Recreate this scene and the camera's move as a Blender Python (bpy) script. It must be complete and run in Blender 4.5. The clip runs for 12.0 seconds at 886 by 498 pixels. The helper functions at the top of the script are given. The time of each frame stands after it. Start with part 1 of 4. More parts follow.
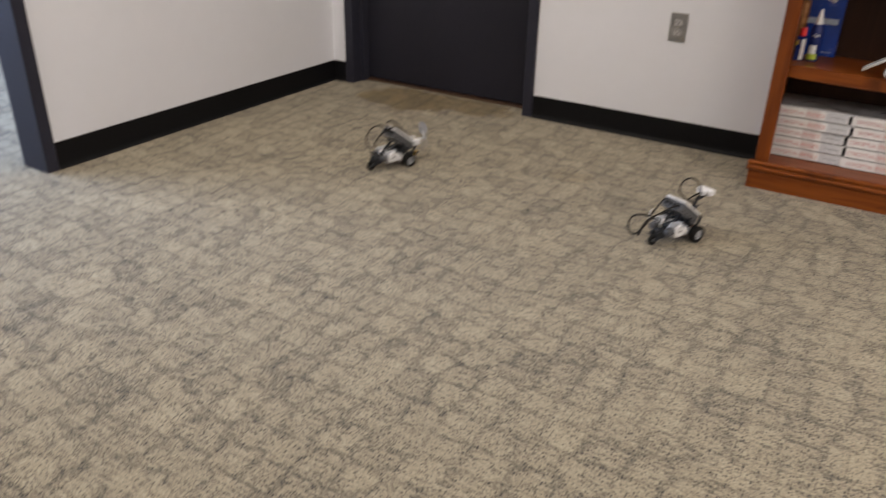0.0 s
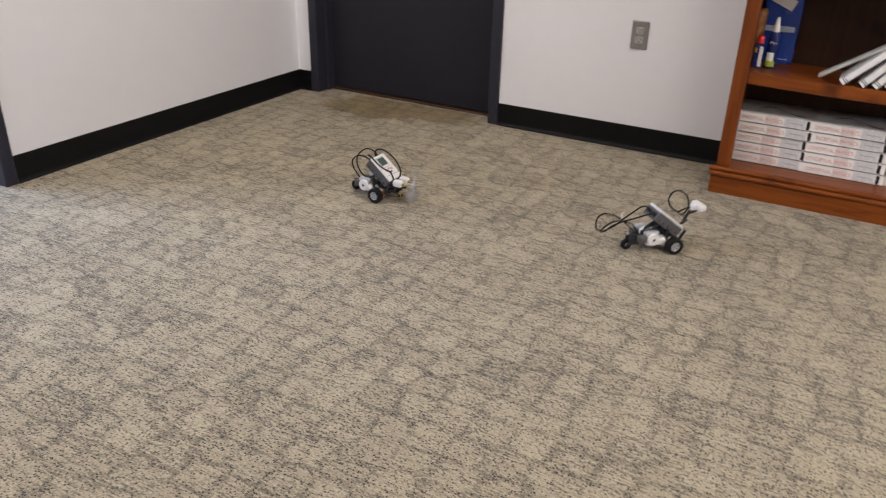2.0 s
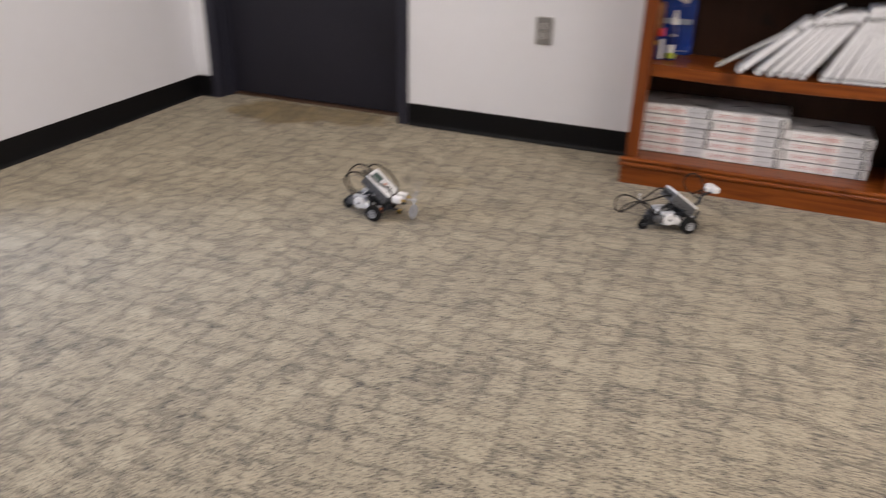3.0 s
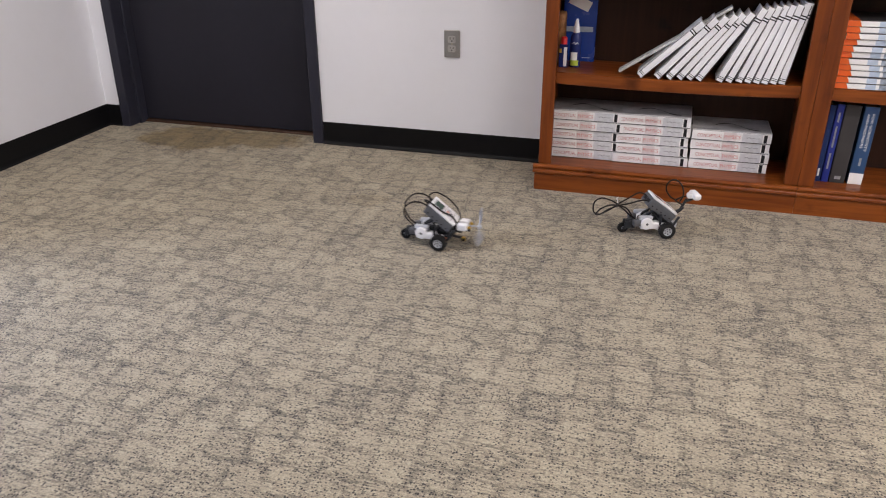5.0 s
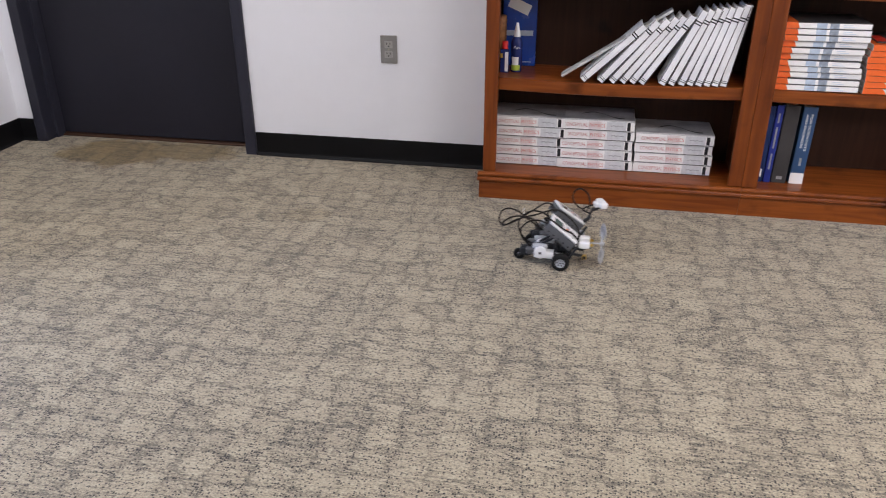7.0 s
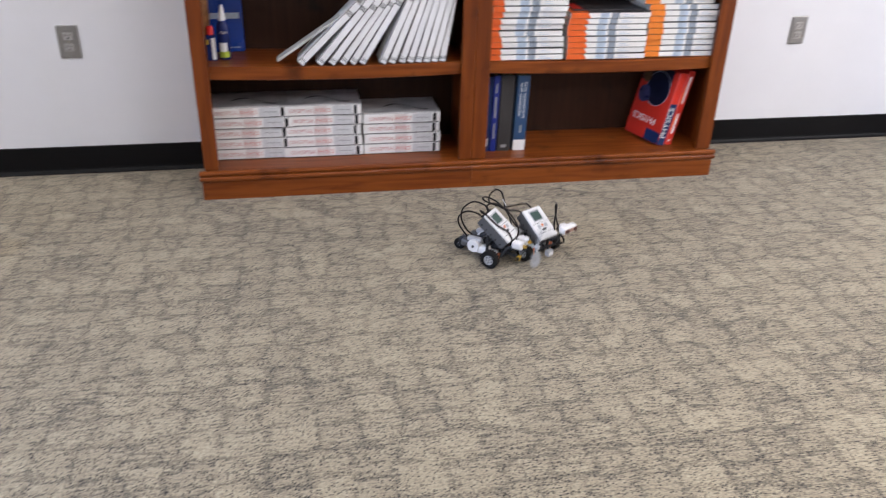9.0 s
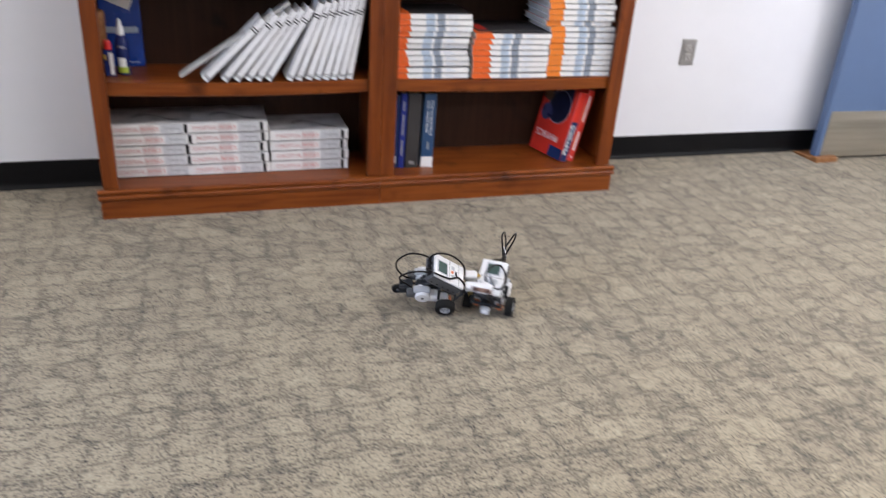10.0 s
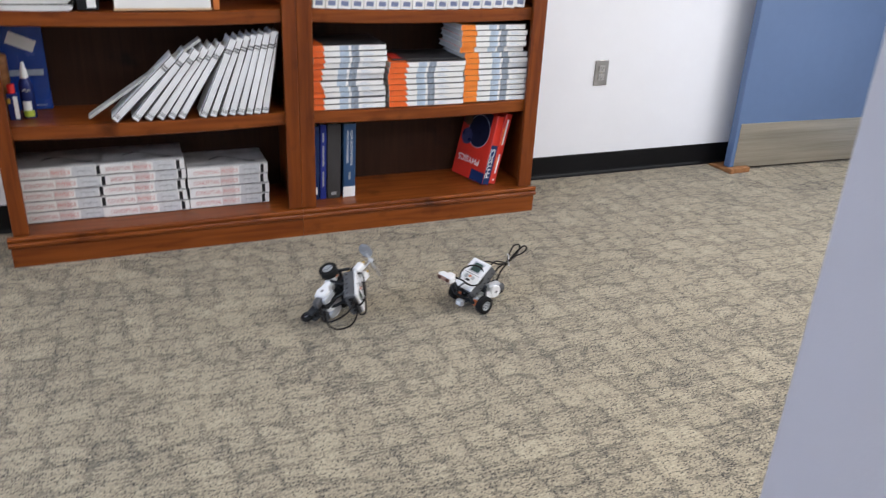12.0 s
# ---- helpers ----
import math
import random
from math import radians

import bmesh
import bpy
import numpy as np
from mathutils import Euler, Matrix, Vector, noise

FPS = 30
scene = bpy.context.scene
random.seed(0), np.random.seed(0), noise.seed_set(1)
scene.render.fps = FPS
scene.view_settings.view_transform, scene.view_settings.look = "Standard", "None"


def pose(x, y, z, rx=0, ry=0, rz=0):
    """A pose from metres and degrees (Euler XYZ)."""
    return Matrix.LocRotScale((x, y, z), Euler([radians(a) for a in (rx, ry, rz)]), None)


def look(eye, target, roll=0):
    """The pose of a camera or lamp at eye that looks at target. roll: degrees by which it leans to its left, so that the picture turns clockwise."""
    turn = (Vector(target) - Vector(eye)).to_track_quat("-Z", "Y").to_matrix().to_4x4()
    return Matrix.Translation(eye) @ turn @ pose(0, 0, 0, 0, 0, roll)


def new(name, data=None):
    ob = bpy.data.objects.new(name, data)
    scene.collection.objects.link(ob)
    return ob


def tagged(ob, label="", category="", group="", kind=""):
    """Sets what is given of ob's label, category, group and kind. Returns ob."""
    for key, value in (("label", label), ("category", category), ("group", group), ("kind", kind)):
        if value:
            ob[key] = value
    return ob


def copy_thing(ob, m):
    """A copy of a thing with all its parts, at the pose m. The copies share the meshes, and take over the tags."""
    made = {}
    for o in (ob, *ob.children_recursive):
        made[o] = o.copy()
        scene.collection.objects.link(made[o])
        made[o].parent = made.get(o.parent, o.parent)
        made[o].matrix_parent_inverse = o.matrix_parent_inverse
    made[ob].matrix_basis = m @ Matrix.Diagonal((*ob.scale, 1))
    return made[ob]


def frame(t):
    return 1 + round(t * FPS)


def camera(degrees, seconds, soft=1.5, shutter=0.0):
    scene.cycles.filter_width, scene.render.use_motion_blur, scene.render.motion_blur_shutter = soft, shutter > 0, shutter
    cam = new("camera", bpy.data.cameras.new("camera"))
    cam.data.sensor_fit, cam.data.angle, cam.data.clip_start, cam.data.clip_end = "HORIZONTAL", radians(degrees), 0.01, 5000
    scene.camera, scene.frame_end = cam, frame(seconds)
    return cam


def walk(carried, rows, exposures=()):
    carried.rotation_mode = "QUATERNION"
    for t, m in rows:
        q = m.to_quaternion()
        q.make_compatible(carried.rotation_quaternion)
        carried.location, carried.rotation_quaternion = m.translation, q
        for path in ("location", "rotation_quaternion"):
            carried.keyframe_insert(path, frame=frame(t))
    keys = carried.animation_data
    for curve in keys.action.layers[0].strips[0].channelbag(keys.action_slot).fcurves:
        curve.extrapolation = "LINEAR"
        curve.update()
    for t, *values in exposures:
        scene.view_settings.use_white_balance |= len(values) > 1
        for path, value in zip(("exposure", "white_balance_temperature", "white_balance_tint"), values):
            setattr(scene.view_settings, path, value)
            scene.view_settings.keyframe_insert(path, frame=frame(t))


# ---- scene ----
cam = camera(59.2, 12.0, soft=1.05, shutter=0.9)
PATH = [
    (0, (0.919, -3.285, 1.094), (-0.005, -1.756, 0.195), 1.3),
    (0.2, (0.924, -3.281, 1.1), (0.022, -1.725, 0.225), 1.1),
    (0.3, (0.926, -3.278, 1.103), (0.032, -1.716, 0.232), 1),
    (0.5, (0.931, -3.274, 1.109), (0.033, -1.711, 0.242), 0.8),
    (0.7, (0.929, -3.277, 1.108), (0.024, -1.721, 0.236), 0.7),
    (0.8, (0.929, -3.279, 1.107), (0.006, -1.733, 0.237), 0.6),
    (1, (0.927, -3.282, 1.106), (0.018, -1.724, 0.244), 0.5),
    (1.2, (0.933, -3.28, 1.106), (0.035, -1.719, 0.236), 0.4),
    (1.3, (0.936, -3.278, 1.106), (0.042, -1.717, 0.233), 0.4),
    (1.5, (0.942, -3.276, 1.106), (0.045, -1.714, 0.237), 0.3),
    (1.7, (0.935, -3.277, 1.105), (0.042, -1.717, 0.229), 0.8),
    (1.8, (0.931, -3.278, 1.104), (0.04, -1.714, 0.232), 1),
    (2, (0.924, -3.279, 1.103), (0.063, -1.705, 0.22), 1.5),
    (2.2, (0.923, -3.273, 1.101), (0.079, -1.694, 0.212), 1.1),
    (2.3, (0.923, -3.271, 1.101), (0.081, -1.689, 0.213), 1),
    (2.5, (0.922, -3.265, 1.099), (0.084, -1.686, 0.203), 0.6),
    (2.7, (0.903, -3.264, 1.099), (0.09, -1.68, 0.195), 1),
    (2.8, (0.893, -3.264, 1.098), (0.127, -1.652, 0.202), 1.1),
    (2.9, (0.884, -3.263, 1.098), (0.178, -1.619, 0.21), 1.3),
    (3, (0.874, -3.263, 1.098), (0.223, -1.59, 0.218), 1.5),
    (3.1, (0.881, -3.259, 1.101), (0.27, -1.569, 0.227), 1.4),
    (3.2, (0.888, -3.255, 1.104), (0.319, -1.547, 0.237), 1.3),
    (3.3, (0.896, -3.252, 1.107), (0.349, -1.534, 0.243), 1.3),
    (3.5, (0.91, -3.244, 1.113), (0.387, -1.516, 0.253), 1.1),
    (3.7, (0.914, -3.242, 1.114), (0.404, -1.508, 0.259), 0.9),
    (5.3, (0.944, -3.228, 1.123), (0.443, -1.491, 0.268), -0.7),
    (5.5, (0.913, -3.22, 1.128), (0.429, -1.469, 0.293), -1.1),
    (5.7, (0.903, -3.199, 1.132), (0.46, -1.434, 0.306), -0.7),
    (5.8, (0.897, -3.189, 1.135), (0.478, -1.424, 0.296), -0.5),
    (6, (0.887, -3.168, 1.139), (0.502, -1.408, 0.272), -0.1),
    (6.2, (0.885, -3.16, 1.139), (0.511, -1.402, 0.261), -0.3),
    (6.3, (0.883, -3.156, 1.139), (0.515, -1.391, 0.273), -0.5),
    (6.5, (0.881, -3.148, 1.139), (0.504, -1.377, 0.288), -0.7),
    (6.7, (0.875, -3.143, 1.138), (0.511, -1.374, 0.278), -0.4),
    (8.3, (0.833, -3.031, 1.101), (0.801, -1.224, 0.244), -0.8),
    (8.4, (0.829, -3.011, 1.116), (0.876, -1.202, 0.267), -0.3),
    (8.5, (0.825, -2.991, 1.13), (0.958, -1.207, 0.235), 0.2),
    (8.6, (0.819, -2.985, 1.13), (1.011, -1.228, 0.197), 0.5),
    (8.7, (0.814, -2.979, 1.13), (1.072, -1.235, 0.191), 0.8),
    (9, (0.797, -2.961, 1.129), (1.149, -1.218, 0.213), 1.6),
    (9.2, (0.789, -2.962, 1.134), (1.182, -1.22, 0.235), 1.8),
    (9.3, (0.786, -2.963, 1.136), (1.175, -1.213, 0.25), 1.9),
    (9.5, (0.778, -2.964, 1.141), (1.209, -1.217, 0.269), 2.1),
    (9.7, (0.783, -2.965, 1.147), (1.27, -1.226, 0.293), 2.9),
    (9.8, (0.785, -2.965, 1.151), (1.314, -1.239, 0.295), 3.3),
    (10, (0.79, -2.966, 1.157), (1.371, -1.268, 0.275), 4.1),
    (10.2, (0.794, -2.969, 1.156), (1.406, -1.292, 0.255), 4.2),
    (10.3, (0.796, -2.971, 1.155), (1.417, -1.294, 0.259), 4.3),
    (10.5, (0.8, -2.974, 1.154), (1.429, -1.296, 0.264), 4.4),
    (10.7, (0.799, -2.97, 1.156), (1.449, -1.302, 0.262), 4.3),
    (10.8, (0.799, -2.967, 1.157), (1.463, -1.303, 0.27), 4.3),
    (11, (0.798, -2.963, 1.159), (1.492, -1.311, 0.271), 4.2),
    (11.2, (0.805, -2.968, 1.158), (1.535, -1.338, 0.259), 4.4),
    (11.3, (0.809, -2.971, 1.157), (1.562, -1.354, 0.253), 4.4),
    (11.5, (0.816, -2.976, 1.156), (1.596, -1.366, 0.261), 4.6),
    (11.7, (0.83, -2.982, 1.162), (1.565, -1.339, 0.29), 3.9),
    (11.8, (0.836, -2.984, 1.164), (1.558, -1.322, 0.32), 3.5),
    (12, (0.85, -2.99, 1.17), (1.573, -1.313, 0.353), 2.8),
]
walk(cam, [(t, look(eye, target, roll)) for t, eye, target, roll in PATH],
     exposures=[(0, -0.56, 7400, 15), (0.5, -0.46, 7400, 15), (1.5, -0.40, 7250, 16), (3.0, -0.37, 7100, 17), (5.5, -0.30, 6650, 18), (8.5, -0.26, 6350, 16), (10, -0.27, 6300, 14), (11.5, -0.24, 6250, 11), (12, -0.35, 6250, 11)])

# ---- world and light ----
world = bpy.data.worlds.new("world")
scene.world = world
world.use_nodes = True
sky = world.node_tree.nodes.new("ShaderNodeTexSky")
sky.sky_type, sky.sun_disc, sky.sun_elevation, sky.sun_rotation = "NISHITA", False, radians(40), radians(200)
world.node_tree.links.new(sky.outputs[0], world.node_tree.nodes["Background"].inputs[0])
world.node_tree.nodes["Background"].inputs[1].default_value = 0.1


def area_lamp(name, m, sx, sy, watts, colour):
    data = bpy.data.lights.new(name, "AREA")
    data.shape, data.size, data.size_y, data.energy, data.color = "RECTANGLE", sx, sy, watts, colour
    ob = new(name, data)
    ob.matrix_world = m
    return ob


# x, y, watts
TROFFERS = [(-0.95, -1.3, 27), (1.9, -2.2, 25), (3.9, -2.2, 35), (-0.95, -3.6, 31), (1.9, -4.6, 34), (3.9, -4.6, 36)]
CEIL, XE = 2.62, 4.62
for lx, ly, watts in TROFFERS:
    area_lamp("troffer_lamp", look((lx, ly, CEIL - 0.03), (lx, ly, 0)), 1.15, 0.55, watts, (1.0, 0.985, 0.975))
# daylight of the next room's window, through the doorway
area_lamp("window_daylight", look((-3.95, -2.6, 1.5), (0.2, -2.1, 0.2)), 1.6, 1.5, 215, (0.46, 0.64, 1.0))


# daylight of the window in the east wall
area_lamp("east_window_daylight", look((XE + 0.05, -1.95, 1.55), (-1.7, -1.0, 0.9)), 1.2, 1.2, 48, (1.0, 0.965, 0.94))


# ---- materials ----
def material(name, colour, rough=0.5, metal=0.0, vary=0.0, scale=8.0, bump=0.0, bump_scale=200.0, stretch=(1, 1, 1), dark=None, spec=0.5):
    """Painted, plastic or plain surface: two scales of noise on colour and roughness, and a fine relief."""
    m = bpy.data.materials.new(name)
    m.use_nodes = True
    n, l = m.node_tree.nodes, m.node_tree.links
    b = n["Principled BSDF"]
    b.inputs["Roughness"].default_value, b.inputs["Metallic"].default_value = rough, metal
    b.inputs["Specular IOR Level"].default_value = spec
    b.inputs["Base Color"].default_value = (*colour, 1)
    co = n.new("ShaderNodeTexCoord")
    mp = n.new("ShaderNodeMapping")
    mp.inputs["Scale"].default_value = stretch
    l.new(co.outputs["Object"], mp.inputs[0])
    if vary:
        t1, t2 = n.new("ShaderNodeTexNoise"), n.new("ShaderNodeTexNoise")
        t1.inputs["Scale"].default_value, t2.inputs["Scale"].default_value = scale, scale * 11
        t1.inputs["Detail"].default_value = 4
        add = n.new("ShaderNodeMath")
        add.operation = "MULTIPLY_ADD"
        add.inputs[1].default_value = 0.35
        l.new(mp.outputs[0], t1.inputs[0]), l.new(mp.outputs[0], t2.inputs[0])
        l.new(t2.outputs[0], add.inputs[0]), l.new(t1.outputs[0], add.inputs[2])
        ramp = n.new("ShaderNodeValToRGB")
        d = dark or tuple(c * (1 - vary) for c in colour)
        ramp.color_ramp.elements[0].position, ramp.color_ramp.elements[1].position = 0.45, 0.9
        ramp.color_ramp.elements[0].color, ramp.color_ramp.elements[1].color = (*d, 1), (*colour, 1)
        l.new(add.outputs[0], ramp.inputs[0]), l.new(ramp.outputs[0], b.inputs["Base Color"])
        rr = n.new("ShaderNodeMapRange")
        rr.inputs[3].default_value, rr.inputs[4].default_value = max(rough - 0.08, 0.02), min(rough + 0.08, 1)
        l.new(t1.outputs[0], rr.inputs[0]), l.new(rr.outputs[0], b.inputs["Roughness"])
    if bump:
        t3, bp = n.new("ShaderNodeTexNoise"), n.new("ShaderNodeBump")
        t3.inputs["Scale"].default_value, bp.inputs["Strength"].default_value = bump_scale, bump
        bp.inputs["Distance"].default_value = 0.002
        l.new(mp.outputs[0], t3.inputs[0]), l.new(t3.outputs[0], bp.inputs["Height"]), l.new(bp.outputs[0], b.inputs["Normal"])
    return m


def wood(name, light, dark, rough, axis):
    """Stained wood with the grain along one axis of the object's space."""
    m = bpy.data.materials.new(name)
    m.use_nodes = True
    n, l = m.node_tree.nodes, m.node_tree.links
    b = n["Principled BSDF"]
    b.inputs["Specular IOR Level"].default_value = 0.28
    co, info = n.new("ShaderNodeTexCoord"), n.new("ShaderNodeObjectInfo")
    off = n.new("ShaderNodeVectorMath")
    off.operation = "MULTIPLY_ADD"
    off.inputs[1].default_value = (7, 5, 3)
    l.new(info.outputs["Random"], off.inputs[0]), l.new(co.outputs["Object"], off.inputs[2])
    mp = n.new("ShaderNodeMapping")
    mp.inputs["Scale"].default_value = [1.6 if i == axis else 26 for i in range(3)]
    l.new(off.outputs[0], mp.inputs[0])
    grain, knots = n.new("ShaderNodeTexNoise"), n.new("ShaderNodeTexNoise")
    grain.inputs["Scale"].default_value, grain.inputs["Detail"].default_value, grain.inputs["Distortion"].default_value = 2.2, 7, 0.6
    knots.inputs["Scale"].default_value, knots.inputs["Detail"].default_value = 9, 3
    l.new(mp.outputs[0], grain.inputs[0]), l.new(off.outputs[0], knots.inputs[0])
    ramp = n.new("ShaderNodeValToRGB")
    e = ramp.color_ramp.elements
    e[0].position, e[1].position, e[0].color, e[1].color = 0.32, 0.68, (*dark, 1), (*light, 1)
    l.new(grain.outputs[0], ramp.inputs[0])
    spot = n.new("ShaderNodeValToRGB")
    spot.color_ramp.elements[0].position, spot.color_ramp.elements[1].position = 0.24, 0.42
    spot.color_ramp.elements[0].color, spot.color_ramp.elements[1].color = (0.35, 0.3, 0.28, 1), (1, 1, 1, 1)
    l.new(knots.outputs[0], spot.inputs[0])
    mul = n.new("ShaderNodeMix")
    mul.data_type, mul.blend_type = "RGBA", "MULTIPLY"
    mul.inputs[0].default_value = 1
    l.new(ramp.outputs[0], mul.inputs[6]), l.new(spot.outputs[0], mul.inputs[7]), l.new(mul.outputs[2], b.inputs["Base Color"])
    rr = n.new("ShaderNodeMapRange")
    rr.inputs[3].default_value, rr.inputs[4].default_value = rough + 0.1, rough - 0.08
    l.new(grain.outputs[0], rr.inputs[0]), l.new(rr.outputs[0], b.inputs["Roughness"])
    bp = n.new("ShaderNodeBump")
    bp.inputs["Strength"].default_value, bp.inputs["Distance"].default_value = 0.15, 0.001
    l.new(grain.outputs[0], bp.inputs["Height"]), l.new(bp.outputs[0], b.inputs["Normal"])
    return m


def carpet_material():
    """Loop-pile carpet: beige blocks with grey-brown, streaky joints, specks, and a few brown spills by the far door."""
    m = bpy.data.materials.new("carpet")
    m.use_nodes = True
    n, l = m.node_tree.nodes, m.node_tree.links
    b = n["Principled BSDF"]
    b.inputs["Roughness"].default_value, b.inputs["Specular IOR Level"].default_value = 0.95, 0.1
    b.inputs["Sheen Weight"].default_value = 0.15
    geo = n.new("ShaderNodeNewGeometry")

    def noise_at(scale, detail, sx=1, sy=1, rough=0.55):
        mp, t = n.new("ShaderNodeMapping"), n.new("ShaderNodeTexNoise")
        mp.inputs["Scale"].default_value = (sx, sy, 1)
        t.inputs["Scale"].default_value, t.inputs["Detail"].default_value, t.inputs["Roughness"].default_value = scale, detail, rough
        l.new(geo.outputs["Position"], mp.inputs[0]), l.new(mp.outputs[0], t.inputs[0])
        return t

    def math(op, a, c=None, k=None):
        q = n.new("ShaderNodeMath")
        q.operation = op
        for i, v in enumerate((a, c, k)):
            if v is not None:
                if isinstance(v, (int, float)):
                    q.inputs[i].default_value = v
                else:
                    l.new(v, q.inputs[i])
        return q.outputs[0]

    def step(value, lo, hi):
        q = n.new("ShaderNodeMapRange")
        q.interpolation_type = "SMOOTHSTEP"
        q.inputs[1].default_value, q.inputs[2].default_value = lo, hi
        l.new(value, q.inputs[0])
        return q.outputs[0]

    wob = noise_at(11, 3)
    warp = n.new("ShaderNodeVectorMath")
    warp.operation = "MULTIPLY_ADD"
    warp.inputs[1].default_value = (0.045, 0.045, 0)
    l.new(wob.outputs["Color"], warp.inputs[0]), l.new(geo.outputs["Position"], warp.inputs[2])

    def cells(source, size_x, size_y, feature, distance, loose):
        mp, v = n.new("ShaderNodeMapping"), n.new("ShaderNodeTexVoronoi")
        mp.inputs["Scale"].default_value = (1 / size_x, 1 / size_y, 0)
        v.feature, v.voronoi_dimensions, v.distance = feature, "2D", distance
        v.inputs["Scale"].default_value, v.inputs["Randomness"].default_value = 1, loose
        l.new(source, mp.inputs[0]), l.new(mp.outputs[0], v.inputs[0])
        return v

    def channels(source):
        q = n.new("ShaderNodeSeparateColor")
        l.new(source, q.inputs[0])
        return q.outputs
    near, far = cells(warp.outputs[0], 0.092, 0.082, "F1", "CHEBYCHEV", 0.6), cells(warp.outputs[0], 0.092, 0.082, "F2", "CHEBYCHEV", 0.6)
    joint = math("SUBTRACT", 1, step(math("SUBTRACT", far.outputs["Distance"], near.outputs["Distance"]), 0.0, 0.33))
    # the joints come and go, those along the weave more often than those across it
    joint = math("MULTIPLY", joint, math("MULTIPLY_ADD", step(noise_at(1, 3, 15, 30).outputs[0], 0.34, 0.60), 0.5, 0.5))
    tone = channels(near.outputs["Color"])
    patch = noise_at(6, 4)
    streak = noise_at(1, 4, 22, 125, 0.62)
    fleck = noise_at(1, 3, 150, 260, 0.65)
    # where the grey yarn comes up: in dashes along the weave, thick along the joints and in some blocks, thin in the others
    grey = math("MULTIPLY_ADD", joint, 0.138, math("MULTIPLY_ADD", math("SUBTRACT", patch.outputs[0], 0.5), 0.16, math("MULTIPLY", step(tone[0], 0.55, 0.85), 0.055)))
    grey = step(math("ADD", math("MULTIPLY_ADD", math("SUBTRACT", fleck.outputs[0], 0.5), 0.85, math("MULTIPLY_ADD", streak.outputs[0], 0.9, 0.05)), grey), 0.46, 0.72)
    # black single loops
    dots = cells(geo.outputs["Position"], 0.0058, 0.0050, "F1", "EUCLIDEAN", 1.0)
    pick = math("MULTIPLY_ADD", math("SUBTRACT", patch.outputs[0], 0.5), 0.5, channels(dots.outputs["Color"])[0])
    loop = math("MULTIPLY", step(pick, 0.76, 0.80), math("SUBTRACT", 1, step(dots.outputs["Distance"], 0.30, 0.52)))
    grain = noise_at(1, 3, 140, 190, 0.7)
    v = math("MULTIPLY_ADD", grey, -0.43, 0.822)
    v = math("MULTIPLY_ADD", math("SUBTRACT", grain.outputs[0], 0.5), 1.3, v)
    v = math("MULTIPLY_ADD", loop, -0.62, v)
    v = math("MULTIPLY_ADD", math("SUBTRACT", tone[1], 0.5), 0.12, v)
    ramp = n.new("ShaderNodeValToRGB")
    e = ramp.color_ramp.elements
    e[0].position, e[0].color = 0.0, (0.036, 0.033, 0.030, 1)
    e[1].position, e[1].color = 1.0, (0.465, 0.412, 0.296, 1)
    mid, top = e.new(0.36), e.new(0.80)
    mid.color, top.color = (0.146, 0.129, 0.099, 1), (0.356, 0.304, 0.217, 1)
    l.new(v, ramp.inputs[0])
    # spills, each with an uneven rim
    rim = noise_at(9, 4)
    stain = None
    for sx, sy, rx, ry, weight in ((-1.22, -0.10, 0.30, 0.19, 0.9), (-0.95, -0.03, 0.28, 0.14, 0.8), (-0.12, -0.62, 0.10, 0.07, 0.22)):
        mp, g = n.new("ShaderNodeMapping"), n.new("ShaderNodeVectorMath")
        mp.inputs["Location"].default_value, mp.inputs["Scale"].default_value = (-sx / rx, -sy / ry, 0), (1 / rx, 1 / ry, 0)
        g.operation = "LENGTH"
        l.new(geo.outputs["Position"], mp.inputs[0]), l.new(mp.outputs[0], g.inputs[0])
        d = math("MULTIPLY_ADD", rim.outputs[0], 1.2, g.outputs["Value"])
        s = math("MULTIPLY", math("SUBTRACT", 1, step(d, 1.3, 1.7)), weight)
        stain = s if stain is None else math("MAXIMUM", stain, s)
    mix = n.new("ShaderNodeMix")
    mix.data_type, mix.blend_type = "RGBA", "MULTIPLY"
    mix.inputs[7].default_value = (0.58, 0.47, 0.27, 1)
    l.new(stain, mix.inputs[0]), l.new(ramp.outputs[0], mix.inputs[6]), l.new(mix.outputs[2], b.inputs["Base Color"])
    pile, bp = noise_at(420, 2), n.new("ShaderNodeBump")
    bp.inputs["Strength"].default_value, bp.inputs["Distance"].default_value = 0.6, 0.003
    l.new(pile.outputs[0], bp.inputs["Height"]), l.new(bp.outputs[0], b.inputs["Normal"])
    return m


def glow(name, colour, strength):
    m = bpy.data.materials.new(name)
    m.use_nodes = True
    b = m.node_tree.nodes["Principled BSDF"]
    b.inputs["Base Color"].default_value = (*colour, 1)
    b.inputs["Emission Color"].default_value, b.inputs["Emission Strength"].default_value = (*colour, 1), strength
    return m


